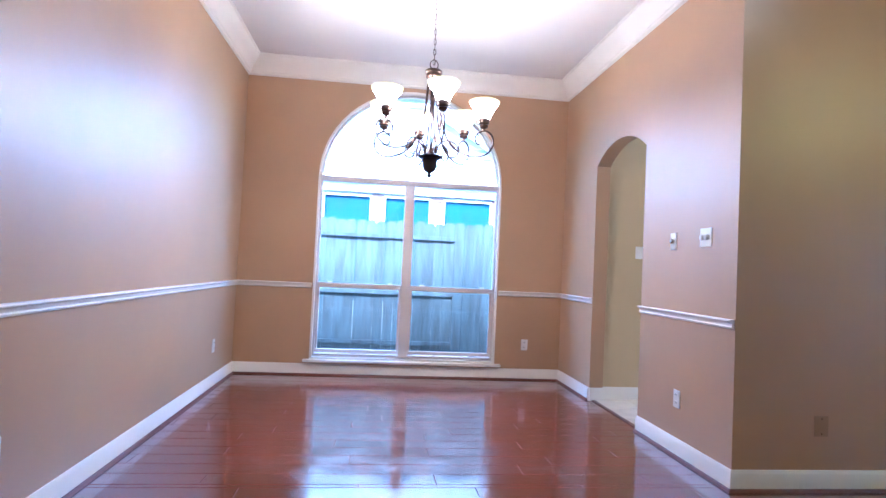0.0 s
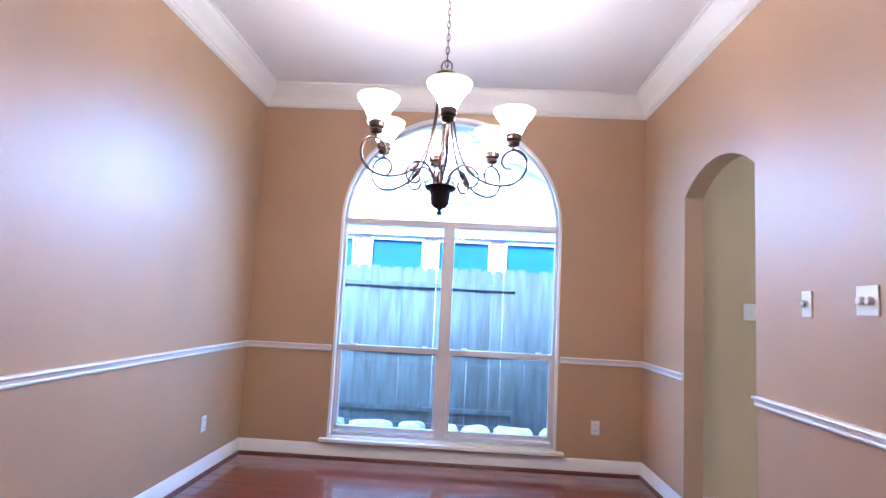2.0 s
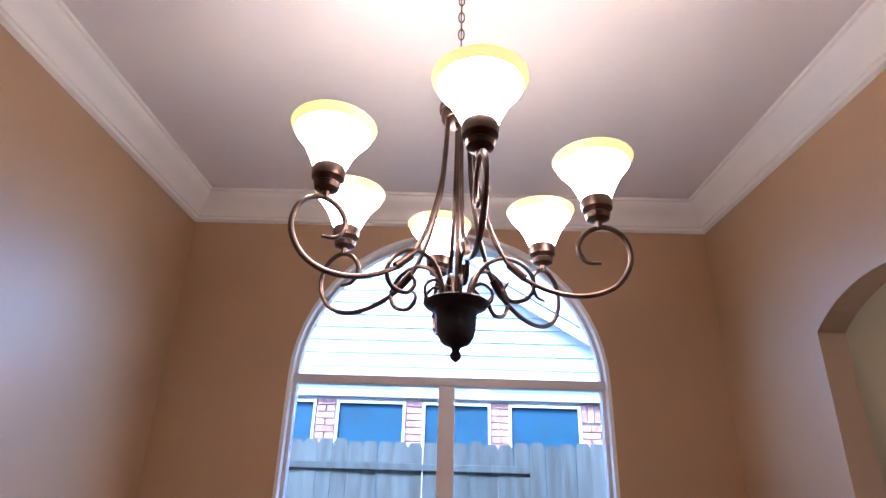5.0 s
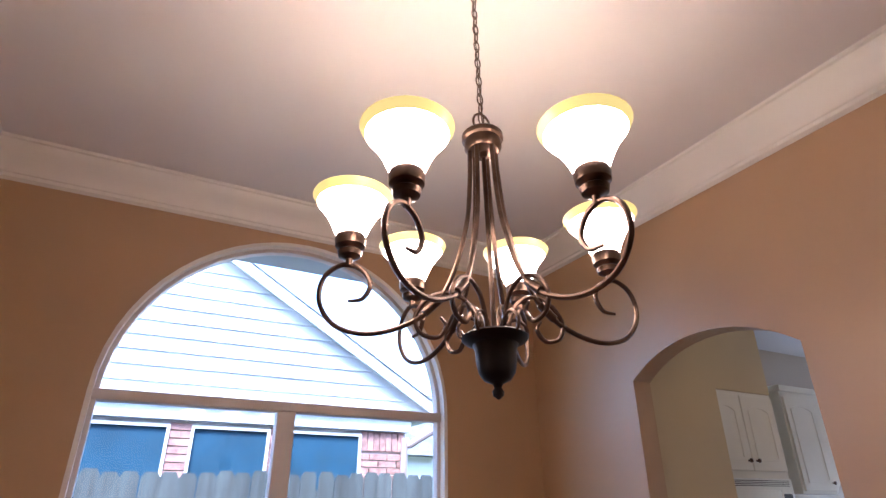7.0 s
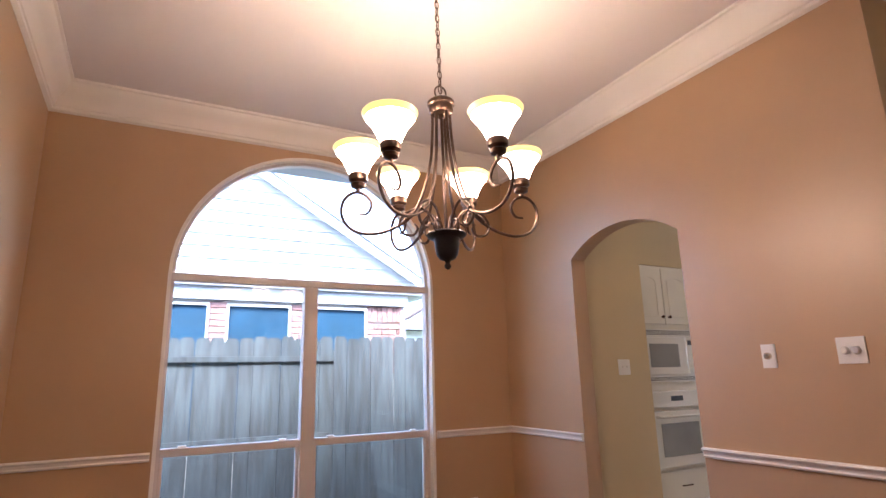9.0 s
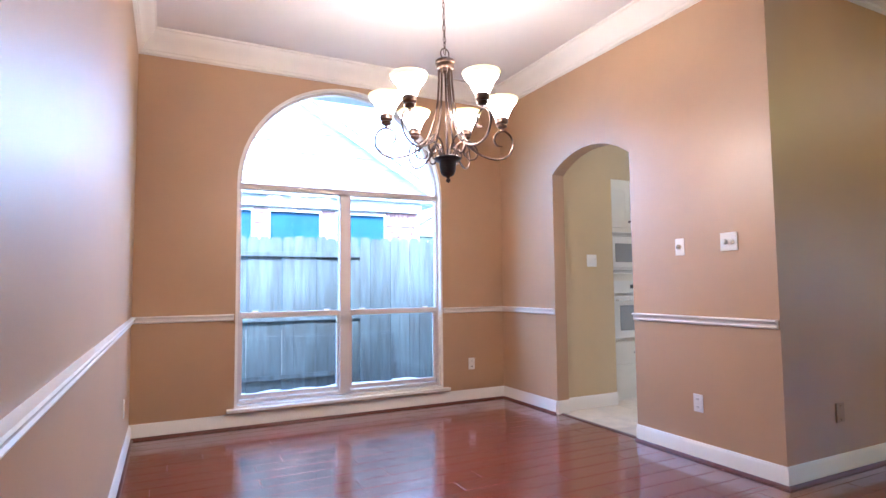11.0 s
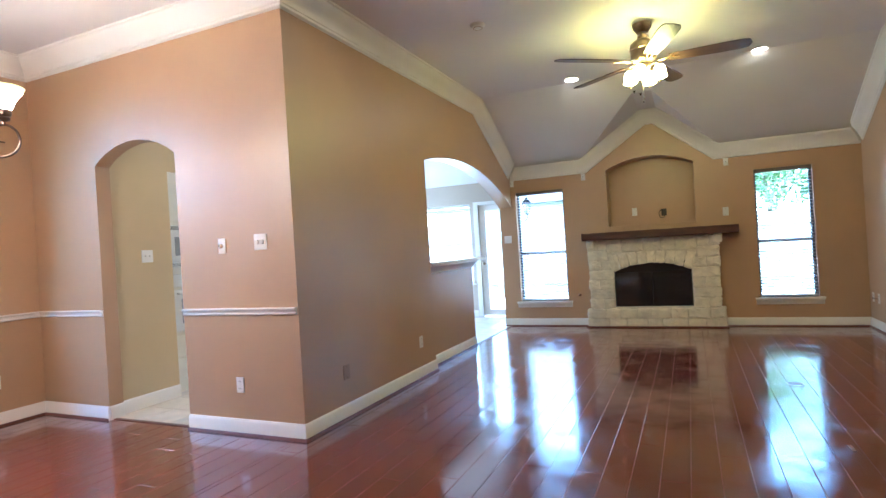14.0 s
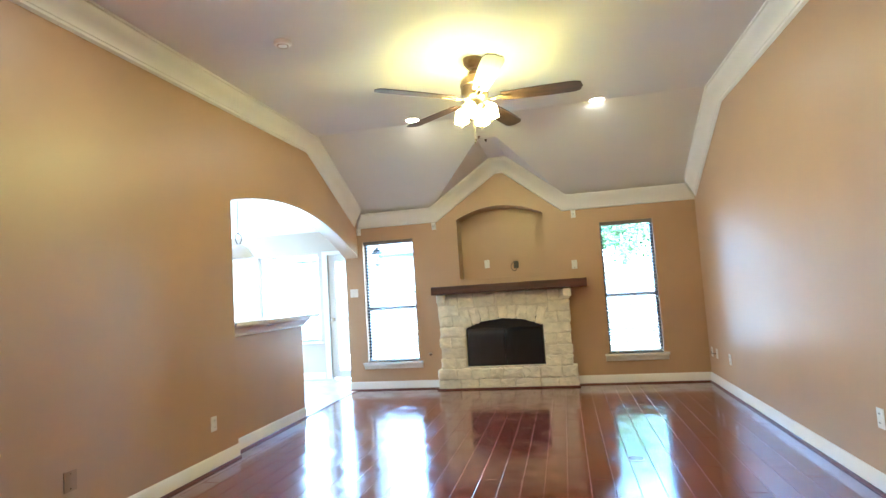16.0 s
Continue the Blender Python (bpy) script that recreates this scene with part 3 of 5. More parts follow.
def living_window(name, u0, u1, label):
    w = tagged(new(name), label, "window", kind="structure")
    part("window_frame", ring_frame("x-", XF, [(u0, WS), (u1, WS), (u1, WH), (u0, WH)], 0.03, 0.06, -0.09), DKFRAME, w)
    part("meeting_rail", wbox("x-", XF, u0 + 0.03, u1 - 0.03, 1.11, 1.155, -0.14, -0.095, 0.004), DKFRAME, w)
    part("window_sill", wbox("x-", XF, u0 - 0.06, u1 + 0.06, WS - 0.03, WS, -0.09, 0.05, 0.006), TRIM, w)
    part("apron", moulding("x-", XF, [(u0 - 0.05, WS - 0.03), (u1 + 0.05, WS - 0.03)], [(0, 0), (0.035, 0), (0.03, 0.02), (0.02, 0.035), (0.014, 0.06), (0, 0.065)]), TRIM, w)
    g = part("pane", pane_mesh("x-", XF, [(u0 + 0.03, WS + 0.03), (u1 - 0.03, WS + 0.03), (u1 - 0.03, WH - 0.03), (u0 + 0.03, WH - 0.03)], -0.125), GLASS, w)
    g.visible_shadow = False
    bl = thing("window_blind", Matrix(), "white two-inch window blind with open slats", "blind", "living room blinds")
    part("head_rail", wbox("x-", XF, u0 + 0.005, u1 - 0.005, WH - 0.05, WH, -0.075, -0.015, 0.004), BLINDHEAD, bl)
    sl = None
    n = 38
    for k in range(n):
        v = WS + 0.055 + (WH - 0.07 - WS - 0.055) * k / (n - 1)
        if sl is None:
            bm = bmesh.new()
            rows = [[bm.verts.new((x, y, 0.0035 * (1 - (x / 0.024) ** 2) + 0.16 * x)) for x in (-0.024, -0.012, 0, 0.012, 0.024)] for y in (u0 + 0.012, u1 - 0.012)]
            for i in range(4):
                bm.faces.new((rows[0][i], rows[0][i + 1], rows[1][i + 1], rows[1][i]))
            bmesh.ops.solidify(bm, geom=bm.faces[:], thickness=0.002)
            sl = mesh_of(bm, "slat", BLIND)
        s = new("slat", sl)
        s.parent = bl
        s.location = (XF + 0.045, 0, v)
    part("bottom_rail", wbox("x-", XF, u0 + 0.01, u1 - 0.01, WS + 0.012, WS + 0.032, -0.07, -0.02, 0.004), BLIND, bl)
    for u in (u0 + 0.12, u1 - 0.12):
        part("cord", tube([on_plane("x-", XF, u, WS + 0.02, -0.02), on_plane("x-", XF, u, WH - 0.04, -0.02)], 0.0015, 5), BLIND, bl)


living_window("window_2", *wa, "bright double-hung window with open white blinds")
living_window("window_3", *wb, "bright double-hung window with blinds, trees outside")
w4 = tagged(new("window_4"), "bright breakfast room window with white frame", "window", kind="structure")
part("window_frame", ring_frame("x-", KX, [(kw[0], kw[2]), (kw[1], kw[2]), (kw[1], kw[3]), (kw[0], kw[3])], 0.04, 0.05, -0.08), TRIM, w4)
part("meeting_rail", wbox("x-", KX, kw[0] + 0.04, kw[1] - 0.04, 1.33, 1.37, -0.12, -0.08), TRIM, w4)
part("window_sill", wbox("x-", KX, kw[0] - 0.05, kw[1] + 0.05, kw[2] - 0.03, kw[2], -0.08, 0.05, 0.005), TRIM, w4)
g = part("pane", pane_mesh("x-", KX, [(kw[0], kw[2]), (kw[1], kw[2]), (kw[1], kw[3]), (kw[0], kw[3])], -0.11), GLASS, w4)
g.visible_shadow = False
bl = thing("window_blind", Matrix(), "white horizontal blind in the breakfast room window", "blind", "breakfast blinds")
for k in range(26):
    part("slat", wbox("x-", KX, kw[0] + 0.03, kw[1] - 0.03, kw[2] + 0.05 + k * 0.055, kw[2] + 0.054 + k * 0.055, -0.065, -0.025), BLIND, bl)
# Out of view; added to let more daylight into the kitchen.
w5 = tagged(new("unseen_window"), "wide unseen breakfast room window, added for daylight", "window", kind="structure")
part("window_frame", ring_frame("y-", KY, [(bw[0], bw[2]), (bw[1], bw[2]), (bw[1], bw[3]), (bw[0], bw[3])], 0.04, 0.05, -0.06), TRIM, w5)
part("mullion", wbox("y-", KY, 8.02, 8.08, bw[2] + 0.04, bw[3] - 0.04, -0.11, -0.06), TRIM, w5)
g = part("pane", pane_mesh("y-", KY, [(bw[0], bw[2]), (bw[1], bw[2]), (bw[1], bw[3]), (bw[0], bw[3])], -0.10), GLASS, w5)
g.visible_shadow = False
d1 = tagged(new("door_1"), "white glazed back door standing bright with daylight", "door", kind="structure")
part("door_leaf", ring_frame("x-", KX, [(kd[0] + 0.002, 0.02), (kd[1] - 0.002, 0.02), (kd[1] - 0.002, kd[3] - 0.002), (kd[0] + 0.002, kd[3] - 0.002)], 0.11, 0.04, -0.05), TRIM, d1)
g = part("pane", pane_mesh("x-", KX, [(kd[0] + 0.1, 0.12), (kd[1] - 0.1, 0.12), (kd[1] - 0.1, kd[3] - 0.1), (kd[0] + 0.1, kd[3] - 0.1)], -0.07), GLASS, d1)
g.visible_shadow = False
part("door_handle", wbox("x-", KX, kd[1] - 0.08, kd[1] - 0.03, 0.95, 1.0, -0.05, 0.0, 0.008), CHROME, d1)
for u0, u1, v0, v1 in ((kd[0] - 0.06, kd[0], 0, kd[3] + 0.06), (kd[1], kd[1] + 0.09, 0, kd[3] + 0.06), (kd[0], kd[1], kd[3], kd[3] + 0.06)):
    part("casing", wbox("x-", KX, u0, u1, v0, v1, 0.0, 0.018, 0.004), TRIM, d1)


# ---- chandelier ----
def chandelier(x, y):
    c = thing("chandelier", pose(x, y, 1.78, -2.0, 0, 0) @ Matrix.Diagonal((1.075, 1.075, 1.075, 1)) @ pose(0, 0, -1.682), "six-light bronze scroll chandelier with lit white glass shades", "chandelier")
    top = 1.682 + (CEILZ - 1.78) / 1.075
    part("canopy", lathe([(0, top), (0.062, top), (0.064, top - 0.012), (0.05, top - 0.024), (0.03, top - 0.036), (0.012, top - 0.05), (0, top - 0.052)], 28), BRONZE, c, smooth=True)
    z, k = top - 0.05, 0
    while z > 2.44:
        a = (k % 2) * math.pi / 2
        pts = []
        for i in range(14):
            q = 2 * math.pi * i / 14
            w, h = 0.0085 * math.cos(q), 0.021 * math.sin(q)
            pts.append((w * math.cos(a), w * math.sin(a), z - 0.017 + h))
        part("chain_link", tube(pts, 0.0022, 6, closed=True), BRONZE, c, smooth=True)
        z -= 0.034
        k += 1
    part("chain_cord", tube([(0.002, 0.001, top - 0.04), (-0.002, 0.002, 2.8), (0.002, -0.002, 2.42)], 0.0018, 6), BRONZE, c)
    part("top_loop", tube([(0.026 * math.cos(2 * math.pi * i / 18), 0, 2.43 + 0.032 * math.sin(2 * math.pi * i / 18)) for i in range(18)], 0.0035, 8, closed=True), BRONZE, c, smooth=True)
    part("top_hub", lathe([(0, 2.40), (0.02, 2.398), (0.05, 2.392), (0.056, 2.385), (0.056, 2.372), (0.05, 2.366), (0.05, 2.345), (0.042, 2.335), (0.012, 2.33), (0.010, 2.315), (0, 2.312)], 28), BRONZE, c, smooth=True)
    part("centre_rod", tube([(0, 0, 2.33), (0, 0, 1.81)], 0.006, 10), BRONZE, c, smooth=True)
    part("bowl", lathe([(0, 1.825), (0.07, 1.826), (0.077, 1.820), (0.072, 1.811), (0.052, 1.803), (0.047, 1.79), (0.046, 1.765), (0.041, 1.74), (0.03, 1.724), (0.012, 1.716), (0.008, 1.708), (0.013, 1.700), (0.012, 1.691), (0.004, 1.684), (0, 1.682)], 28),
         IRON, c, "dark iron bowl with a ball finial", smooth=True)
    arm = [(0.036, 2.345), (0.04, 2.24), (0.052, 2.12), (0.086, 1.99), (0.1337, 1.9), (0.208, 1.849), (0.292, 1.831), (0.363, 1.852), (0.401, 1.908), (0.394, 1.970), (0.353, 2.002), (0.309, 1.990), (0.286, 1.952), (0.302, 1.916), (0.336, 1.910)]
    curl = [(0.034, 1.815), (0.040, 1.862), (0.062, 1.908), (0.105, 1.930), (0.152, 1.914), (0.180, 1.872), (0.168, 1.832), (0.130, 1.822), (0.110, 1.848), (0.122, 1.870)]
    inner = [(0.022, 1.815), (0.030, 1.85), (0.058, 1.868), (0.082, 1.850), (0.080, 1.824), (0.062, 1.818)]
    for k in range(6):
        a = radians((-84.2, -8.6, 42.7, 98.8, 154.5, 209.0)[k])

        def at(r, z, side=0.0):
            return (r * math.cos(a) - side * math.sin(a), r * math.sin(a) + side * math.cos(a), z)

        part("arm", tube(smooth_path([at(*p) for p in arm], 7), 0.0062, 8, taper=lambda s: 1.0 if s < 0.9 else 1.0 - 4 * (s - 0.9)), BRONZE, c, smooth=True)
        part("scroll", tube(smooth_path([at(*p) for p in curl], 6), 0.0055, 8, taper=lambda s: 1.0 if s < 0.85 else 1.0 - 3 * (s - 0.85)), BRONZE, c, smooth=True)
        part("inner_scroll", tube(smooth_path([at(*p) for p in inner], 5), 0.004, 7), BRONZE, c, smooth=True)
        part("collar", tube([at(0.123, 1.914), at(0.160, 1.879)], 0.0105, 10), BRONZE, c, smooth=True)
        cx, cy, _ = at(0.338, 0)
        cup = part("cup", lathe([(0, 2.000), (0.008, 2.000), (0.009, 2.016), (0.027, 2.024), (0.030, 2.036), (0.022, 2.042), (0.036, 2.050), (0.038, 2.069), (0.034, 2.082), (0, 2.084)], 22, (cx, cy, 0)), BRONZE, c, smooth=True)
        sh = part("shade", lathe([(0.033, 2.072), (0.040, 2.088), (0.050, 2.112), (0.064, 2.139), (0.079, 2.159), (0.088, 2.170), (0.084, 2.170), (0.060, 2.139), (0.046, 2.112), (0.036, 2.090), (0.029, 2.074)], 28, (cx, cy, 0), True),
                  SHADE, c, "glowing white bell glass shade", smooth=True)
        part("rim", lathe([(0.088, 2.170), (0.094, 2.179), (0.100, 2.190), (0.0985, 2.192), (0.090, 2.180), (0.084, 2.170)], 28, (cx, cy, 0), True), SHADE_RIM, sh, "amber glowing glass rim", smooth=True)
    return c


chandelier(1.184, 4.988)


# ---- ceiling fan ----
def ceiling_fan(x, y):
    f = thing("ceiling_fan", pose(x, y, -0.035), "five-blade dark walnut ceiling fan with lit glass shades", "ceiling fan")
    part("canopy", lathe([(0, CEILZ + 0.035), (0.085, CEILZ + 0.035), (0.08, CEILZ - 0.01), (0.05, CEILZ - 0.05), (0, CEILZ - 0.056)], 28), FANBODY, f, smooth=True)
    part("down_rod", tube([(0, 0, CEILZ - 0.05), (0, 0, 3.05)], 0.012, 12), FANBODY, f, smooth=True)
    part("motor", lathe([(0, 3.185), (0.045, 3.18), (0.055, 3.15), (0.085, 3.135), (0.112, 3.11), (0.122, 3.07), (0.122, 3.055), (0.115, 3.05), (0.115, 2.975), (0.10, 2.945), (0.07, 2.93), (0, 2.925)], 32), FANBODY, f, smooth=True)
    blade = None
    for k in range(5):
        a = 198 + 72 * k
        if blade is None:
            bm = bmesh.new()
            pts = [(0.17, -0.05), (0.30, -0.062), (0.50, -0.070), (0.64, -0.068), (0.68, -0.052), (0.695, 0.0), (0.68, 0.052), (0.64, 0.068), (0.50, 0.070), (0.30, 0.062), (0.17, 0.05)]
            bm.faces.new([bm.verts.new((u, v, 0.005 - 0.21 * v)) for u, v in pts])
            r = bmesh.ops.extrude_face_region(bm, geom=bm.faces[:])
            bmesh.ops.translate(bm, verts=[v for v in r["geom"] if isinstance(v, bmesh.types.BMVert)], vec=(0, 0, -0.008))
            blade = mesh_of(bm, "blade", BLADE)
            bm = bmesh.new()
            add_tube(bm, smooth_path([(0.09, 0, -0.004), (0.13, 0.014, -0.014), (0.17, 0.02, -0.002), (0.24, 0.016, -0.002)], 4), 0.006, 7)
            add_tube(bm, smooth_path([(0.09, 0, -0.004), (0.13, -0.014, -0.014), (0.17, -0.02, -0.004), (0.24, -0.016, -0.008)], 4), 0.006, 7)
            iron = mesh_of(bm, "blade_iron", FANBODY, True)
        for nm, me in (("blade", blade), ("blade_iron", iron)):
            o = new(nm, me)
            o.parent = f
            o.matrix_basis = pose(0, 0, 2.945, 0, 0, a) @ Matrix.Diagonal((1.27, 1.15, 1, 1))
    part("light_hub", lathe([(0, 2.93), (0.06, 2.925), (0.065, 2.90), (0.055, 2.87), (0.03, 2.85), (0.012, 2.835), (0, 2.83)], 24), FANBODY, f, smooth=True)
    for k in range(4):
        a = radians(77 + 90 * k)
        cx, cy = 0.135 * math.cos(a), 0.135 * math.sin(a)
        part("lamp_arm", tube(smooth_path([(0.05 * math.cos(a), 0.05 * math.sin(a), 2.895), (0.10 * math.cos(a), 0.10 * math.sin(a), 2.91), (cx, cy, 2.885)], 4), 0.007, 8), FANBODY, f, smooth=True)
        sh = part("shade", lathe([(0.022, 2.885), (0.042, 2.87), (0.052, 2.84), (0.055, 2.80), (0.062, 2.772), (0.05, 2.77), (0.034, 2.757), (0.012, 2.75), (0, 2.75)], 22, (cx, cy, 0)), FANSHADE, f, "glowing yellow-white glass shade", smooth=True)
        part("finial", lathe([(0, 2.752), (0.018, 2.75), (0.02, 2.742), (0.008, 2.735), (0.008, 2.728), (0, 2.724)], 14, (cx, cy, 0)), FANBODY, sh, smooth=True)
    for dx, z1 in ((0.03, 2.62), (-0.03, 2.58)):
        part("pull_chain", tube([(dx, 0.02, 2.84), (dx, 0.02, z1)], 0.0015, 5), FANBODY, f)
        part("pull_knob", lathe([(0, z1), (0.006, z1 - 0.004), (0.007, z1 - 0.014), (0, z1 - 0.022)], 10, (dx, 0.02, 0)), BLADE, f)
    return f


ceiling_fan(5.2, 1.835)


def can_light(x, y, z=CEILZ):
    c = thing("recessed_light", pose(x, y, z), "lit round recessed ceiling light with white trim ring", "recessed light", "recessed ceiling lights")
    part("trim_ring", lathe([(0.070, 0), (0.095, -0.001), (0.096, -0.005), (0.072, -0.009), (0.068, -0.004)], 28, (0, 0, 0), True), PLATE, c, smooth=True)
    part("lens", lathe([(0.069, -0.0035), (0.03, -0.0045), (0, -0.005)], 24), CANLIT, c, smooth=True)


# The last two are unseen, added for the kitchen's warm light.
for p in ((6.70, 0.73), (6.58, 2.745), (3.43, 3.15), (3.75, 5.35, 2.98), (5.3, 5.35, 2.98)):
    can_light(*p)

s = thing("smoke_detector", pose(4.38, 3.15, CEILZ), "round white smoke detector on the ceiling", "smoke detector")
part("housing", lathe([(0, 0), (0.065, 0), (0.066, -0.012), (0.055, -0.028), (0.03, -0.034), (0, -0.035)], 28), PLATE, s, smooth=True)
part("grille", lathe([(0.036, -0.0335), (0.040, -0.036), (0.044, -0.0325)], 24), TANPLATE, s)
for x, y, z in ((6.95, 2.06, GZ), (7.12, 2.00, GZ)):
    q = thing("sprinkler_head", pose(x, y, z), "small dark sprinkler head in the vault", "sprinkler", "vault sprinklers")
    part("body", lathe([(0, 0), (0.016, 0), (0.012, -0.012), (0.006, -0.022), (0.014, -0.026), (0, -0.03)], 14), BRONZE, q, smooth=True)


# ---- plates on the walls ----
def facing(axis, at, u, v):
    turn = {"x-": -90, "x+": 90, "y-": 0, "y+": 180}[axis]
    p = on_plane(axis, at, u, v, 0)
    return pose(p.x, p.y, p.z, 0, 0, turn)


def plate_body(bm, w, h):
    add_box(bm, (-w / 2, -0.007, -h / 2), (w / 2, 0.0, h / 2), 0.003)
    return bm


def outlet(axis, at, u, v, label="white duplex power outlet on the tan wall"):
    o = thing("power_outlet", facing(axis, at, u, v), label, "power outlet", "wall outlets")
    part("cover_plate", plate_body(bmesh.new(), 0.072, 0.116), PLATE, o)
    for z in (-0.026, 0.026):
        r = part("receptacle", box((-0.017, -0.0095, z - 0.014), (0.017, -0.006, z + 0.014), 0.003), PLATE, o)
        for x in (-0.006, 0.006):
            part("slot", box((x - 0.0015, -0.0105, z - 0.004), (x + 0.0015, -0.0085, z + 0.006)), SLOT, r)
    return o


def blank(axis, at, u, v, mat, label, w=0.072, h=0.116):
    o = thing("cover_plate", facing(axis, at, u, v), label, "wall plate")
    part("plate", plate_body(bmesh.new(), w, h), mat, o)
    for z in (-0.042, 0.042):
        part("screw", box((-0.004, -0.0085, z - 0.004), (0.004, -0.006, z + 0.004), 0.001), CHROME, o)
    return o


def dimmer(axis, at, u, v, n, label, knobs=True, mat=None):
    w = 0.072 + 0.046 * (n - 1)
    o = thing("light_switch", facing(axis, at, u, v), label, "light switch")
    part("cover_plate", plate_body(bmesh.new(), w, 0.116), PLATE, o)
    for k in range(n):
        x = (k - (n - 1) / 2) * 0.046
        if knobs:
            m = pose(x, -0.006, 0, 90)
            bm = lathe([(0.017, 0), (0.0175, 0.004), (0.016, 0.018), (0.013, 0.021), (0, 0.022)], 20)
            bmesh.ops.transform(bm, matrix=m, verts=bm.verts)
            part("knob", bm, mat or PLATE, o, smooth=True)
        else:
            part("toggle", box((x - 0.005, -0.02, -0.004), (x + 0.005, -0.006, 0.012), 0.002), PLATE, o)
            part("toggle_frame", box((x - 0.008, -0.008, -0.015), (x + 0.008, -0.0065, 0.015)), PLATE, o)
    return o


dimmer("x-", XR, 4.765, 1.418, 1, "white single dimmer plate with a metal knob", mat=CHROME)
dimmer("x-", XR, 4.39, 1.428, 2, "white double dimmer plate with two round knobs")
dimmer("y-", 6.22, 3.36, 1.395, 2, "white double toggle switch on the kitchen partition", knobs=False)
dimmer("x-", XF, 4.175, 1.375, 2, "white light switch plate beside the window", knobs=False)
outlet("x-", XR, 4.665, 0.372)
outlet("y-", YB, 2.48, 0.375)
outlet("x+", XL, 6.35, 0.375)
outlet("x+", XL, 3.50, 0.375)
outlet("y-", YC, 4.75, 0.365)
blank("y-", YC, 3.41, 0.365, TANPLATE, "tan painted-over blank wall plate", 0.085, 0.116)
blank("x-", XF + 0.301, 2.27, 1.67, PLATE, "white blank plate inside the niche")
blank("x-", XF, 1.07, 1.57, PLATE, "white switch plate above the mantel")
v = thing("cable_outlet", facing("x-", XF + 0.301, 1.86, 1.635), "dark open wall box with a loose black cable loop", "cable outlet")
part("wall_box", box((-0.035, -0.008, -0.05), (0.035, 0.0, 0.05), 0.003), SLOT, v)
part("cable", tube(smooth_path([(0.0, -0.008, 0.03), (-0.03, -0.04, 0.04), (-0.07, -0.03, -0.01), (-0.055, -0.02, -0.07), (-0.01, -0.02, -0.08), (0.01, -0.012, -0.03)], 6), 0.004, 7), BLACK, v, smooth=True)
for u in (8.05, 7.83, 7.30):
    outlet("y+", YS, u, 0.385, "white outlet plate low on the tan wall")
outlet("y+", YS, 4.35, 0.44)
cb = thing("wall_cable", facing("y+", YS, 7.94, 0.385), "short black cable between two wall plates", "cable")
part("cable", tube(smooth_path([(-0.11, -0.012, 0.0), (-0.04, -0.03, -0.006), (0.05, -0.03, -0.004), (0.11, -0.012, 0.0)], 4), 0.004, 6), BLACK, cb, smooth=True)
nb = thing("gas_valve", facing("x-", XF, 3.10, 0.475), "small round chrome gas key valve", "gas valve")
bm = lathe([(0.026, 0), (0.026, 0.004), (0.012, 0.007), (0.010, 0.016), (0, 0.017)], 18)
bmesh.ops.transform(bm, matrix=pose(0, 0, 0, 90), verts=bm.verts)
part("escutcheon", bm, CHROME, nb, smooth=True)


def speaker_mount(axis, at, u, v):
    o = thing("speaker_mount", facing(axis, at, u, v), "small white speaker wall bracket under the crown", "speaker bracket", "speaker brackets")
    part("bracket_plate", box((-0.03, -0.012, -0.05), (0.03, 0, 0.05), 0.003), PLATE, o)
    part("swivel", box((-0.018, -0.05, -0.02), (0.018, -0.01, 0.025), 0.006), PLATE, o)
    part("wire_hole", box((-0.004, -0.052, -0.006), (0.004, -0.049, 0.006)), SLOT, o)


for u, v in ((2.945, 2.24), (1.035, 2.24), (4.06, 2.25)):
    speaker_mount("x-", XF, u, v)

# round floor outlet
fo = thing("floor_outlet", pose(5.06, 0.81, 0.001), "round brass floor outlet set in the planks", "floor outlet")
part("ring", lathe([(0.055, 0), (0.066, 0), (0.066, 0.003), (0.055, 0.004)], 28, (0, 0, 0), True), CHROME, fo, smooth=True)
part("lid", lathe([(0, 0.0035), (0.05, 0.0035), (0.054, 0.001)], 28), SHOE, fo, "cherry brown lid")

fs = thing("floor_bolt_plate", pose(3.58, 0.754, 0.001, 0, 0, 2), "small worn metal strip on the floor", "metal strip")
part("strip", box((-0.05, -0.012, 0), (0.05, 0.012, 0.003), 0.001), CHROME, fs)
for x in (-0.03, 0.03):
    part("screw", lathe([(0, 0.0045), (0.004, 0.0042), (0.005, 0.003)], 10, (x, 0, 0)), SLOT, fs)

# ---- fireplace ----
fp = thing("fireplace", pose(XF, 2.055, 0), "cream limestone fireplace with an arched black firebox", "fireplace")
FW, FD, FH = 0.885, 0.115, 1.275
random.seed(5)
bm = bmesh.new()
add_box(bm, (-FD + 0.009, -FW + 0.02, 0.0), (-0.002, FW - 0.02, 0.29))
add_box(bm, (-FD + 0.009, -FW + 0.02, 0.29), (-0.002, -0.52, FH))
add_box(bm, (-FD + 0.009, 0.52, 0.29), (-0.002, FW - 0.02, FH))
add_box(bm, (-FD + 0.009, -0.52, 0.93), (-0.002, 0.52, FH))
part("mortar_backing", bm, MORTAR, fp)


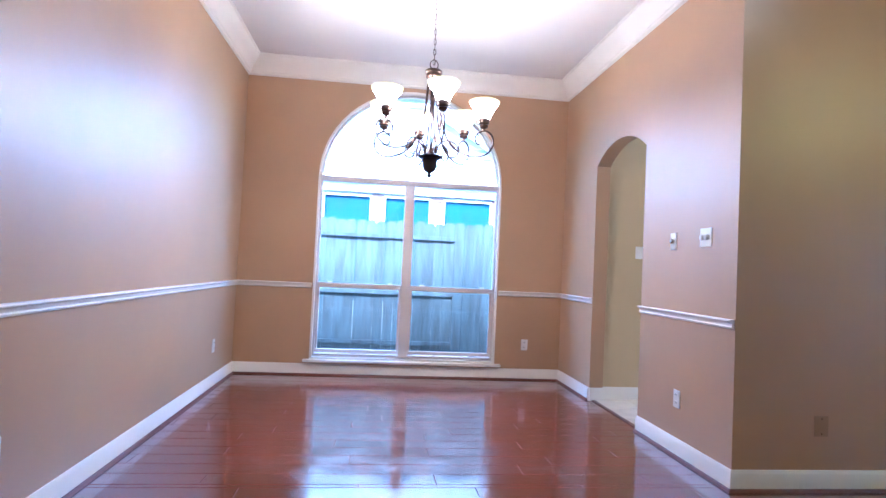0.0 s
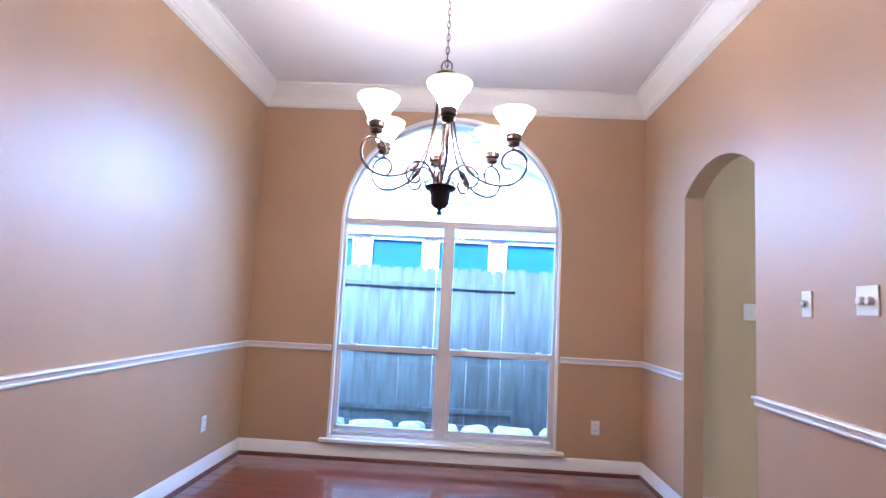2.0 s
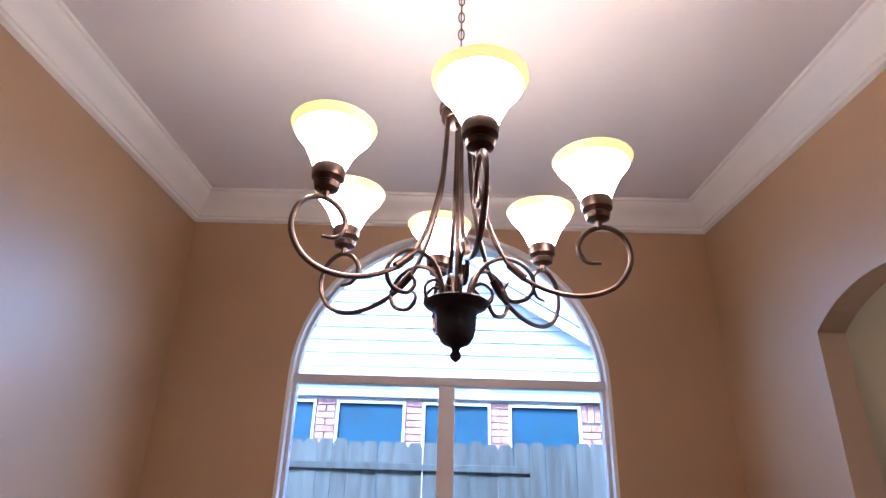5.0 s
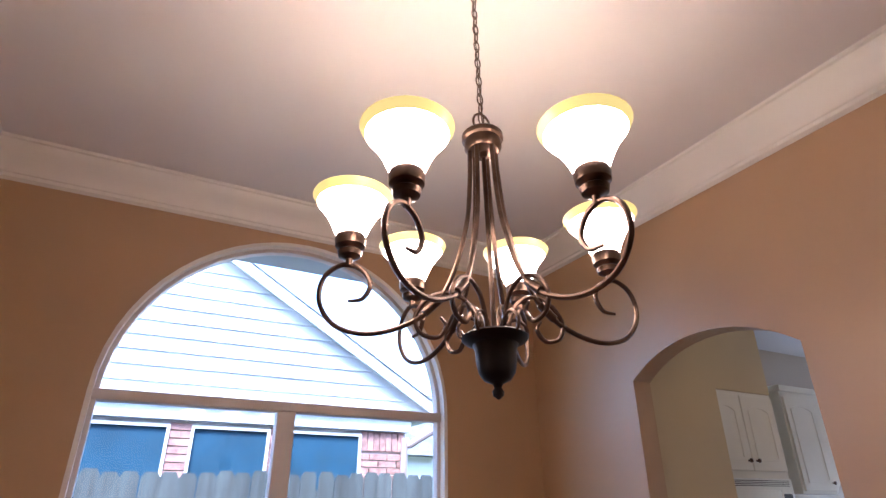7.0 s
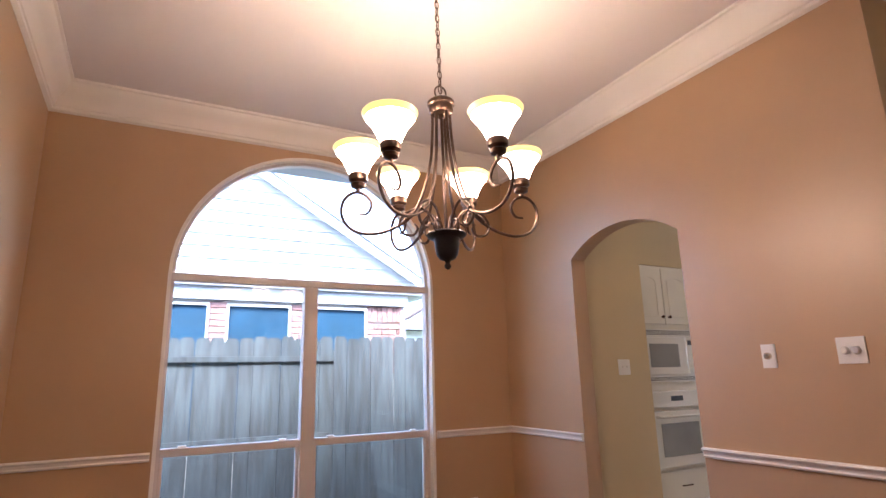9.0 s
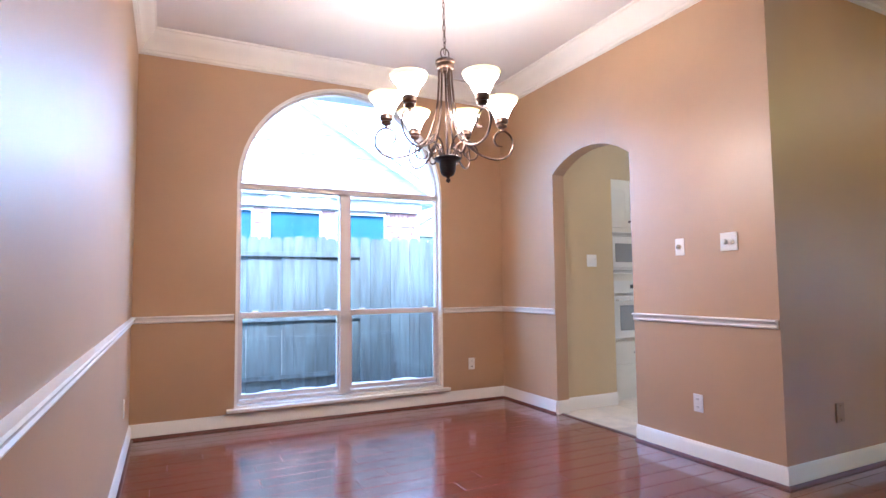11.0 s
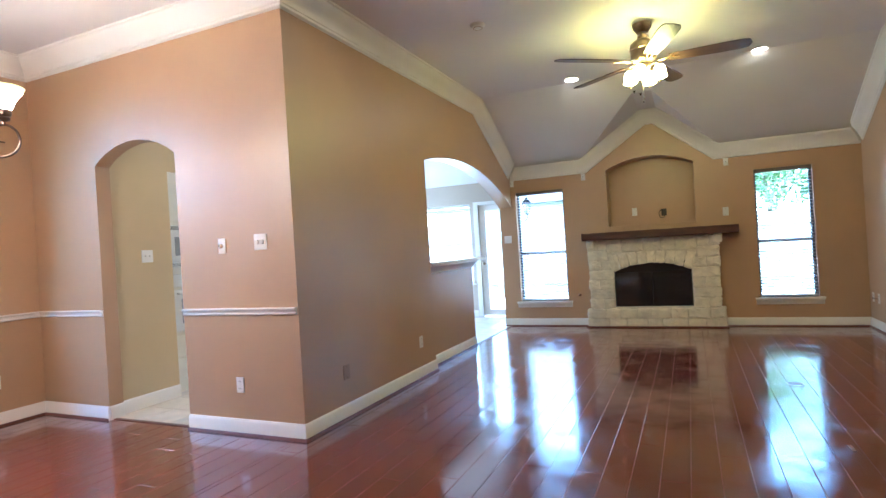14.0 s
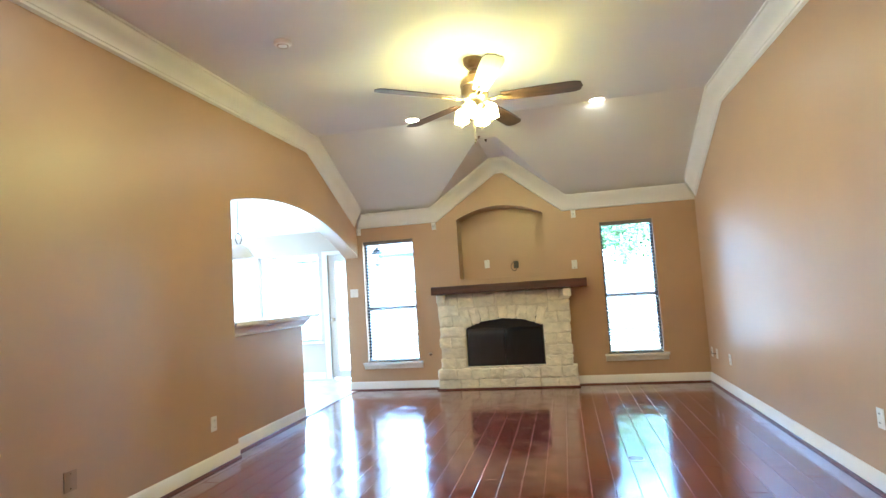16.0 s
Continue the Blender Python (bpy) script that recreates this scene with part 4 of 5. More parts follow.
def stone_piece(outline2d, deep, front):
    """A rough-faced stone from a flat outline (y, z): jittered edge, pillowed front."""
    bm = bmesh.new()
    c = Vector((sum(p[0] for p in outline2d) / len(outline2d), sum(p[1] for p in outline2d) / len(outline2d)))
    ring = []
    n = len(outline2d)
    for i in range(n):
        a, b = Vector(outline2d[i]), Vector(outline2d[(i + 1) % n])
        for s in (0.04, 0.2, 0.38, 0.6, 0.8, 0.96):
            p = a.lerp(b, s)
            ring.append(p + Vector((random.uniform(-1, 1), random.uniform(-1, 1))) * 0.008)
    levels = [(1.0, -0.005, 0.0), (1.0, -front + 0.012, 0.002), (0.965, -front + 0.002, 0.005), (0.80, -front - 0.003, 0.008), (0.45, -front - 0.004, 0.009)]
    rows = []
    for s, x, j in levels:
        rows.append([bm.verts.new((x + random.uniform(-j, j), *(c + (p - c) * s + Vector((random.uniform(-j, j), random.uniform(-j, j))) * 0.6))) for p in ring])
    for a, b in zip(rows, rows[1:]):
        for k in range(len(ring)):
            bm.faces.new((a[k], a[(k + 1) % len(ring)], b[(k + 1) % len(ring)], b[k]))
    mid = bm.verts.new((-front - random.uniform(0.0, 0.009), c.x + random.uniform(-0.02, 0.02), c.y + random.uniform(-0.02, 0.02)))
    for k in range(len(ring)):
        bm.faces.new((rows[-1][k], rows[-1][(k + 1) % len(ring)], mid))
    return bm


def course(y0, y1, z0, z1, sizes, front=FD):
    tot = sum(sizes)
    y = y0
    for s in sizes:
        w = (y1 - y0) * s / tot
        part("stone", stone_piece([(y + 0.004, z0 + 0.004), (y + w - 0.004, z0 + 0.004), (y + w - 0.004, z1 - 0.004), (y + 0.004, z1 - 0.004)], 0.1, front), STONE, fp, smooth=True)
        y += w


course(-FW - 0.04, FW + 0.04, 0.0, 0.13, [1.2, 1, 1.5, 0.9, 1.3, 1.1, 1.4], FD + 0.035)
course(-FW - 0.04, FW + 0.04, 0.13, 0.275, [0.9, 1.3, 1, 1.2, 0.8, 1.1, 0.9, 1.2], FD + 0.035)
for side in (-1, 1):
    z = 0.275
    for h, sizes in ((0.14, [1, 1.3]), (0.135, [1.6]), (0.145, [1.2, 1]), (0.14, [1.7]), (0.14, [1, 1.1])):
        a, b = sorted((side * (FW - 0.01 + random.uniform(-0.01, 0.015)), side * 0.52))
        course(a, b, z, z + h, sizes)
        z += h
    for h, sizes in ((0.15, [1.5]), (0.15, [1, 1.2])):
        a, b = sorted((side * FW, side * 0.60))
        course(a, b, z, z + h, sizes)
        z += h
vous = 9
for k in range(vous):
    a0, a1 = -1 + 2 * k / vous, -1 + 2 * (k + 1) / vous
    lo = lambda s: (s * 0.53, 0.80 + 0.115 * (1 - s * s))
    hi = lambda s: (s * 0.60, 1.04 + 0.05 * (1 - s * s))
    part("stone", stone_piece([lo(a0 + 0.01), lo(a1 - 0.01), hi(a1 - 0.012), hi(a0 + 0.012)], 0.1, FD + 0.008), STONE, fp, smooth=True)
course(-0.60, 0.60, 1.085, 1.275, [1.3, 0.9, 1.1, 1.4, 1])
part("firebox", slab("x-", -0.045, 0.02, [[(-0.56, 0.26), (0.56, 0.26), (0.56, 0.98), (-0.56, 0.98)]]), FIREBOX, fp, "black glass firebox front")
part("firebox_glass", box((-0.055, -0.50, 0.30), (-0.049, 0.50, 0.79), 0.002), material("dark_fire_glass", (0.01, 0.012, 0.016), 0.05, 0.8), fp, "dark reflecting fireplace glass")
part("glass_divider", box((-0.060, -0.006, 0.30), (-0.054, 0.006, 0.79)), FIREBOX, fp)
part("base_trim", box((-FD - 0.05, -FW - 0.055, 0.0), (-FD - 0.033, FW + 0.055, 0.02), 0.003), SHOE, fp)
mt = thing("mantel_beam", pose(XF, 1.962, 0), "dark-stained rough wooden mantel beam on stone corbels", "mantel")
bm = bmesh.new()
N = 26
rows = []
random.seed(11)
for i in range(N + 1):
    y = -1.02 + 2.04 * i / N
    rows.append([bm.verts.new((x + random.uniform(-0.004, 0.004), y, z + random.uniform(-0.003, 0.003))) for x, z in
                 ((-0.002, 1.28), (-0.255, 1.28), (-0.262, 1.287), (-0.262, 1.378), (-0.255, 1.385), (-0.002, 1.385))])
for a, b in zip(rows, rows[1:]):
    for k in range(6):
        bm.faces.new((a[k], a[(k + 1) % 6], b[(k + 1) % 6], b[k]))
bm.faces.new(rows[0])
bm.faces.new(rows[-1][::-1])
part("beam", bm, BEAM, mt)
for y in (-0.765, 0.915):
    part("corbel", box((-0.20, y - 0.055, 1.16), (-FD - 0.01, y + 0.055, 1.278), 0.02), STONE, mt, "white stone corbel block")
structure("niche_sill", box((XF - 0.012, 1.45, 1.445), (XF + 0.30, 2.61, 1.4685), 0.004), WALL, "tan painted niche ledge", "ledge")

# ---- kitchen ----
tw = thing("oven_cabinet", pose(3.637, 6.34, 0), "tall cream oven cabinet with microwave and wall oven", "cabinet")
W = 0.72
part("carcass", box((0, 0.0, 0.0), (W, 0.62, 2.245)), CABINET, tw)


def raised_door(name, x0, x1, z0, z1, parent, arched, knob_x):
    d = part(name, box((x0, -0.02, z0), (x1, -0.001, z1), 0.004), CABINET, parent)
    pts = [(x0 + 0.055, z0 + 0.06), (x1 - 0.055, z0 + 0.06)]
    head = seg_arch(x0 + 0.055, x1 - 0.055, z1 - 0.10, 0.04, 8) if arched else [(x0 + 0.055, z1 - 0.06), (x1 - 0.055, z1 - 0.06)]
    pts += head[::-1]
    part("raised_panel", ring_frame("y-", -0.02, pts, 0.02, 0.006, 0.005), CABINET, d)
    bm = lathe([(0.006, 0), (0.006, 0.012), (0.014, 0.018), (0.012, 0.026), (0, 0.028)], 12)
    bmesh.ops.transform(bm, matrix=pose(knob_x, -0.02, z0 + 0.06, 90), verts=bm.verts)
    part("knob", bm, BRONZE, d, "dark bronze knob", smooth=True)


raised_door("door", 0.02, 0.35, 1.745, 2.22, tw, True, 0.315)
raised_door("door", 0.36, 0.70, 1.745, 2.22, tw, True, 0.395)
part("drawer", box((0.03, -0.02, 0.36), (W - 0.03, -0.001, 0.585), 0.004), CABINET, tw)
part("drawer_pull", tube(smooth_path([(0.34, -0.02, 0.47), (0.35, -0.045, 0.475), (0.43, -0.045, 0.475), (0.44, -0.02, 0.47)], 5), 0.005, 8), BRONZE, tw, smooth=True)
part("lower_drawer", box((0.03, -0.02, 0.11), (W - 0.03, -0.001, 0.35), 0.004), CABINET, tw)
mw = thing("microwave", pose(3.637, 6.337, 0), "white built-in microwave with a grey window", "microwave")
part("trim_kit", box((0.02, -0.022, 1.27), (W - 0.02, -0.001, 1.70), 0.004), APPL, mw)
for z0, n in ((1.655, 4), (1.285, 3)):
    for k in range(n):
        part("vent_slot", box((0.05, -0.024, z0 + k * 0.010), (W - 0.05, -0.021, z0 + 0.004 + k * 0.010)), SLOT, mw)
part("microwave_door", box((0.05, -0.035, 1.33), (W - 0.17, -0.023, 1.635), 0.006), APPL, mw)
part("door_window", box((0.11, -0.038, 1.39), (0.45, -0.034, 1.58), 0.003), OVENGLASS, mw)
part("control_panel", box((W - 0.165, -0.034, 1.33), (W - 0.05, -0.023, 1.635), 0.004), APPL, mw)
part("display", box((W - 0.15, -0.036, 1.57), (W - 0.065, -0.033, 1.61)), BLACK, mw)
for r in range(4):
    for q in range(3):
        part("button", box((W - 0.15 + q * 0.03, -0.0355, 1.36 + r * 0.045), (W - 0.128 + q * 0.03, -0.033, 1.385 + r * 0.045)), PLATE, mw)
ov = thing("wall_oven", pose(3.637, 6.337, 0), "white wall oven with a grey glass door", "oven")
part("control_panel", box((0.02, -0.03, 1.07), (W - 0.02, -0.001, 1.20), 0.006), APPL, ov)
part("display", box((0.30, -0.032, 1.12), (0.44, -0.029, 1.16)), BLACK, ov)
part("oven_door", box((0.02, -0.045, 0.62), (W - 0.02, -0.001, 1.045), 0.008), APPL, ov)
part("door_glass", box((0.14, -0.048, 0.70), (W - 0.14, -0.044, 0.95), 0.004), OVENGLASS, ov)
part("handle", tube([(0.09, -0.075, 1.005), (W - 0.09, -0.075, 1.005)], 0.011, 10), APPL, ov, smooth=True)
for x in (0.10, W - 0.10):
    part("handle_post", box((x - 0.012, -0.075, 0.995), (x + 0.012, -0.044, 1.015), 0.003), APPL, ov)
uc = thing("upper_cabinet", pose(5.10, 6.72, 0), "white upper kitchen cabinet with an arched hood valance", "cabinet")
part("carcass", box((0, 0, 1.62), (0.45, 0.578, 2.44)), CABINET, uc)
raised_door("door", 0.02, 0.43, 1.64, 2.36, uc, True, 0.39)
part("crown_trim", box((-0.025, -0.03, 2.40), (0.475, 0.578, 2.45), 0.008), CABINET, uc)
hv = thing("hood_valance", pose(5.551, 6.72, 0), "white arched range hood valance", "range hood")
q = [[p, r, (r[0], 2.44), (p[0], 2.44)] for p, r in zip(seg_arch(0.0, 0.9, 1.62, 0.2), seg_arch(0.0, 0.9, 1.62, 0.2)[1:])]
part("valance", slab("y-", 0.0, 0.02, q), CABINET, hv)
lc = thing("base_cabinet", pose(4.40, 6.66, 0), "cream base cabinet run with a pale worktop", "cabinet")
part("carcass", box((0, 0, 0), (3.2, 0.63, 0.87)), CABINET, lc)
for k in range(5):
    raised_door("door", 0.03 + k * 0.63, 0.62 + k * 0.63, 0.12, 0.84, lc, False, 0.58 + k * 0.63)
wt = part("worktop", box((4.40, 6.63, 0.872), (7.76, 7.295, 0.91), 0.006), GRANITE)
tagged(wt, "pale kitchen worktop on the base cabinets", "worktop")
bs = structure("backsplash", box((4.39, KY - 0.008, 0.912), (6.6, KY - 0.0005, 1.62)), material("tan_backsplash_plaster", (0.42, 0.33, 0.22), 0.4, vary=0.1, size=8), "tan backsplash with pale and mauve diamond tiles", "backsplash")
PALETILE = material("pale_diamond_tile", (0.66, 0.66, 0.68), 0.25, vary=0.06, per=0.1)
MAUVE = material("mauve_diamond_tile", (0.30, 0.24, 0.25), 0.25, vary=0.1, per=0.15)
dia = []
for mat in (PALETILE, MAUVE):
    bm = bmesh.new()
    bm.faces.new([bm.verts.new(p) for p in ((-0.056, 0, 0), (0, 0, -0.106), (0.056, 0, 0), (0, 0, 0.106))])
    r = bmesh.ops.extrude_face_region(bm, geom=bm.faces[:])
    bmesh.ops.translate(bm, verts=[v for v in r["geom"] if isinstance(v, bmesh.types.BMVert)], vec=(0, -0.006, 0))
    dia.append(mesh_of(bm, "tile", mat))
for k in range(16):
    for row in range(3):
        o = new("tile", dia[1 if row == 1 else 0])
        o.parent = bs
        o.location = (4.50 + 0.118 * k + (0.059 if row == 1 else 0), KY - 0.008, 1.035 + 0.111 * row)
ck = thing("cooktop", pose(5.0, 6.75, 0.911), "black gas cooktop on the pale worktop", "cooktop")
part("glass_top", box((0, 0, 0), (0.75, 0.48, 0.012), 0.004), BLACK, ck)
for gx in (0.19, 0.56):
    for gy in (0.13, 0.35):
        part("burner", lathe([(0.0, 0.028), (0.035, 0.026), (0.045, 0.018), (0.05, 0.0125), (0, 0.0124)], 16, (gx, gy, 0)), BLACK, ck, smooth=True)
        part("grate", tube([(gx + 0.085 * math.cos(q * math.pi / 4), gy + 0.085 * math.sin(q * math.pi / 4), 0.034) for q in range(8)], 0.006, 6, closed=True), BLACK, ck)
pl = thing("pendant_lamp", pose(7.1, 5.30, 0), "white glass pendant lamp on a bronze chain", "pendant lamp")
part("rod", tube([(0, 0, 2.98), (0, 0, 2.22)], 0.005, 8), BRONZE, pl, smooth=True)
part("canopy", lathe([(0, 2.98), (0.06, 2.98), (0.05, 2.955), (0, 2.95)], 20), BRONZE, pl, smooth=True)
for s in (-1, 1):
    part("scroll", tube(smooth_path([(0, 0, 2.24), (0.05 * s, 0, 2.22), (0.07 * s, 0, 2.16), (0.03 * s, 0, 2.10), (0.0, 0, 2.09)], 5), 0.006, 7), BRONZE, pl, smooth=True)
part("shade", lathe([(0.02, 2.09), (0.07, 2.075), (0.13, 2.03), (0.17, 1.96), (0.19, 1.915), (0.185, 1.912), (0.16, 1.96), (0.12, 2.02), (0.06, 2.06), (0.018, 2.08)], 28, (0, 0, 0), True), PLATE, pl, "white bell glass shade", smooth=True)

# ---- outside ----
structure("ground", box((-60, 7.22, -0.42), (70, 80, -0.28)), GROUND, "dim lawn strip between house and fence", "ground")
structure("patio", box((9.45, -6, -0.16), (14.0, 12, -0.10)), material("pale_concrete", (0.52, 0.50, 0.46), 0.85, vary=0.06, size=1.2, bump=0.2), "pale concrete patio behind the house", "patio")
structure("ground_east", box((9.45, -60, -0.42), (70, 7.22, -0.16)), GROUND, "lawn behind the house", "ground")
fe = thing("fence", pose(0, 9.1, -0.28), "weathered grey cedar picket fence", "fence")
random.seed(3)
pk = []
for j in range(5):
    bm = bmesh.new()
    w, h = 0.0692, 2.09
    pts = [(-w, 0), (w, 0), (w, h - 0.045), (w - 0.025, h), (-w + 0.025, h), (-w, h - 0.045)]
    bm.faces.new([bm.verts.new((u, 0, v)) for u, v in pts])
    r = bmesh.ops.extrude_face_region(bm, geom=bm.faces[:])
    bmesh.ops.translate(bm, verts=[q for q in r["geom"] if isinstance(q, bmesh.types.BMVert)], vec=(0, 0.016, 0))
    bmesh.ops.rotate(bm, verts=bm.verts, cent=(0, 0, 0), matrix=Matrix.Rotation(random.uniform(-0.006, 0.006), 3, "Y"))
    pk.append(mesh_of(bm, "picket", FENCE))
x = -4.0
while x < 8.0:
    o = new("picket", random.choice(pk))
    o.parent = fe
    o.location = (x, (0.03 if x < 1.95 else -0.055) + random.uniform(-0.006, 0.006), random.uniform(-0.02, 0.015))
    x += random.uniform(0.1385, 0.1415)
for z in (0.35, 1.06, 1.86):
    part("rail", box((-4.1, 0.008, z - 0.03), (8.1, 0.022, z + 0.03), 0.004), FENCE, fe)
for x in (-2.6, -0.45, 1.93, 4.3, 6.7):
    part("post", box((x - 0.045, -0.05 if x < 1.5 else 0.03, -0.1), (x + 0.045, 0.007 if x < 1.5 else 0.12, 1.95), 0.006), FENCE, fe)
part("kick_board", box((-4.1, -0.02, 0.0), (1.93, 0.007, 0.19), 0.003), FENCE, fe)
random.seed(8)
x = -1.6
while x < 4.6:
    w = random.uniform(0.3, 0.58)
    bm = bmesh.new()
    bmesh.ops.create_icosphere(bm, subdivisions=2, radius=1)
    for q in bm.verts:
        q.co = Vector((math.copysign(abs(q.co.x) ** 0.5, q.co.x) * w / 2, math.copysign(abs(q.co.y) ** 0.6, q.co.y) * 0.13, math.copysign(abs(q.co.z) ** 0.5, q.co.z) * 0.14 + 0.12)) * random.uniform(0.94, 1.06)
    o = tagged(part("edging_stone", bm, ROCK), "rough pale garden edging stone", "stone", "edging stones")
    o.matrix_basis = pose(x + w / 2, 8.80 + random.uniform(-0.03, 0.03), -0.285, 0, 0, random.uniform(-8, 8))
    x += w + random.uniform(0.01, 0.05)

nh = thing("neighbour_house", pose(0, 10.0, -0.4), "white-gabled brick house behind the fence", "house")
GZ0 = 0.4
part("wall", box((-4.0, 0.02, 0), (3.20, 0.4, 2.9)), BMORT, nh, "pale mortar wall behind the bricks")
part("frieze", box((-4.05, -0.06, 2.30 + GZ0), (3.24, 0.03, 2.46 + GZ0), 0.005), SIDING, nh, "white frieze board")
part("soffit", box((-3.3, -0.12, 2.46 + GZ0), (3.5, 0.03, 2.50 + GZ0)), SIDING, nh)
wins = [(-1.0, -0.26), (-0.03, 0.73), (0.92, 1.67), (1.87, 2.66)]
for a, b in wins:
    w = part("window", box((a + 0.026, -0.002, 1.0), (b - 0.026, 0.019, 2.235 + GZ0)), SCREEN, nh, "dark blue solar-screened window")
    part("frame", ring_frame("y-", 0.0, [(a, 0.95), (b, 0.95), (b, 2.26 + GZ0), (a, 2.26 + GZ0)], 0.028, 0.04, 0.03), SIDING, w, "white window trim")
brick_me = [mesh_of(box((-0.1, -0.012, -0.031), (0.1, 0.03, 0.031), 0.003), "brick", BRICK), mesh_of(box((-0.047, -0.012, -0.031), (0.047, 0.03, 0.031), 0.003), "brick", BRICK),
            mesh_of(box((-0.031, -0.012, -0.1), (0.031, 0.03, 0.1), 0.003), "brick", BRICK)]
for a, b in ((-1.5, -1.01), (-0.25, -0.04), (0.735, 0.915), (1.675, 1.865), (2.665, 3.2)):
    r = 0
    z = 1.45 + GZ0
    top = 2.06 + GZ0 if a > 2.5 else 2.30 + GZ0
    while z < top:
        x = a + (0.0 if r % 2 else -0.105)
        while x < b - 0.02:
            lo, hi = max(a, x), min(b, x + 0.2)
            if hi - lo > 0.05:
                o = new("brick", brick_me[0 if hi - lo > 0.15 else 1])
                o.parent = nh
                o.location = ((lo + hi) / 2, 0.0, z)
            x += 0.21
        z += 0.072
        r += 1
x = 2.70
while x < 3.19:
    o = new("brick", brick_me[2])
    o.parent = nh
    o.location = (x, 0.0, 2.19 + GZ0)
    x += 0.072
# gable with lap siding
PX, PZ, EX = 0.35, 4.49 + GZ0, 3.60
slope = (PZ - 2.55 - GZ0) / (EX - PX)
z, k = 2.50 + GZ0, 0
while z < PZ - 0.1:
    half = (PZ - z - 0.02) / slope
    bm = bmesh.new()
    h2 = max(0.02, (PZ - z - 0.17) / slope)
    pts = [((PX - half, -0.022, z), (PX + half, -0.022, z)), ((PX - h2, 0.0, z + 0.15), (PX + h2, 0.0, z + 0.15))]
    a, b, c, d = [bm.verts.new(p) for p in (pts[0][0], pts[0][1], pts[1][1], pts[1][0])]
    e, f, g2, h3 = [bm.verts.new((p.co.x, 0.02, p.co.z)) for p in (a, b, c, d)]
    for q in ((a, b, c, d), (e, h3, g2, f), (a, e, f, b), (b, f, g2, c), (c, g2, h3, d), (d, h3, e, a)):
        bm.faces.new(q)
    part("lap_board", bm, SIDING, nh)
    z += 0.15
for s in (1, -1):
    bm = bmesh.new()
    p0, p1 = Vector((PX - 0.02, 0, PZ)), Vector((EX, 0, 2.55 + GZ0))
    nn = Vector((slope, 0, 1)).normalized()
    for off0, off1, y0, y1 in ((-0.10, 0.02, -0.14, -0.11), (-0.02, 0.02, -0.109, 0.02)):
        vs = [bm.verts.new(((p.x - PX) * s + PX + nn.x * o * s, y, p.z + nn.z * o)) for y in (y0, y1) for p, o in ((p0, off0), (p1, off0), (p1, off1), (p0, off1))]
        for q in ((0, 1, 2, 3), (7, 6, 5, 4), (0, 4, 5, 1), (1, 5, 6, 2), (2, 6, 7, 3), (3, 7, 4, 0)):
            bm.faces.new([vs[i] for i in q])
    part("rake_board", bm, SIDING, nh, "white sloping gable trim")
    bm = bmesh.new()
    vs = [bm.verts.new(((p.x - PX) * s + PX + nn.x * o * s, y, p.z + nn.z * o)) for y in (-0.155, 6.0) for p, o in ((p0, 0.021), (p1, 0.021), (p1, 0.034), (p0, 0.034))]
    for q in ((0, 1, 2, 3), (7, 6, 5, 4), (0, 4, 5, 1), (1, 5, 6, 2), (2, 6, 7, 3), (3, 7, 4, 0)):
        bm.faces.new([vs[i] for i in q])
    part("roof", bm, ROOF, nh, "grey shingled roof slope")
gut = part("downspout", tube(smooth_path([(3.58, -0.30, 2.46 + GZ0), (3.52, -0.22, 2.36 + GZ0), (3.22, -0.08, 2.16 + GZ0), (3.16, -0.06, 2.04 + GZ0), (3.16, -0.06, 0.2)], 6), 0.04, 8), material("tan_downspout", (0.27, 0.20, 0.19), 0.5), nh, "tan painted downspout", smooth=True)
part("gutter", box((3.50, -0.32, 2.47 + GZ0), (3.63, 3.0, 2.56 + GZ0), 0.02), SIDING, nh)
fh = thing("far_house", pose(8.0, 17.0, -0.4), "distant pale house with a grey hip roof", "house")
part("wall", box((-3.2, 0, 0), (5, 5, 3.0)), SIDING, fh)
bm = bmesh.new()
vs = [bm.verts.new(p) for p in ((-3.7, -0.5, 3.0), (5.5, -0.5, 3.0), (5.5, 5.5, 3.0), (-3.7, 5.5, 3.0), (-0.7, 2.5, 5.0), (2.5, 2.5, 5.0))]
for q in ((0, 1, 5, 4), (1, 2, 5), (2, 3, 4, 5), (3, 0, 4), (3, 2, 1, 0)):
    bm.faces.new([vs[i] for i in q])
part("roof", bm, ROOF, fh)
# behind the living room
fe2 = thing("back_fence", pose(14.5, 0, -0.16), "pale wooden back fence beyond the lawn", "fence")
PALE = material("pale_cedar", (0.27, 0.26, 0.24), 0.85, vary=0.15, size=3, per=0.25, stretch=(6, 6, 0.7))
me = mesh_of(box((-0.01, -0.068, 0), (0.01, 0.068, 1.85), 0.004), "picket", PALE)
for k in range(110):
    o = new("picket", me)
    o.parent = fe2
    o.location = (random.uniform(-0.004, 0.004), -5.5 + k * 0.142, random.uniform(-0.015, 0.015))
for z in (0.4, 1.0, 1.6):
    part("rail", box((-0.055, -5.6, z - 0.045), (-0.012, 10.1, z + 0.045)), PALE, fe2)


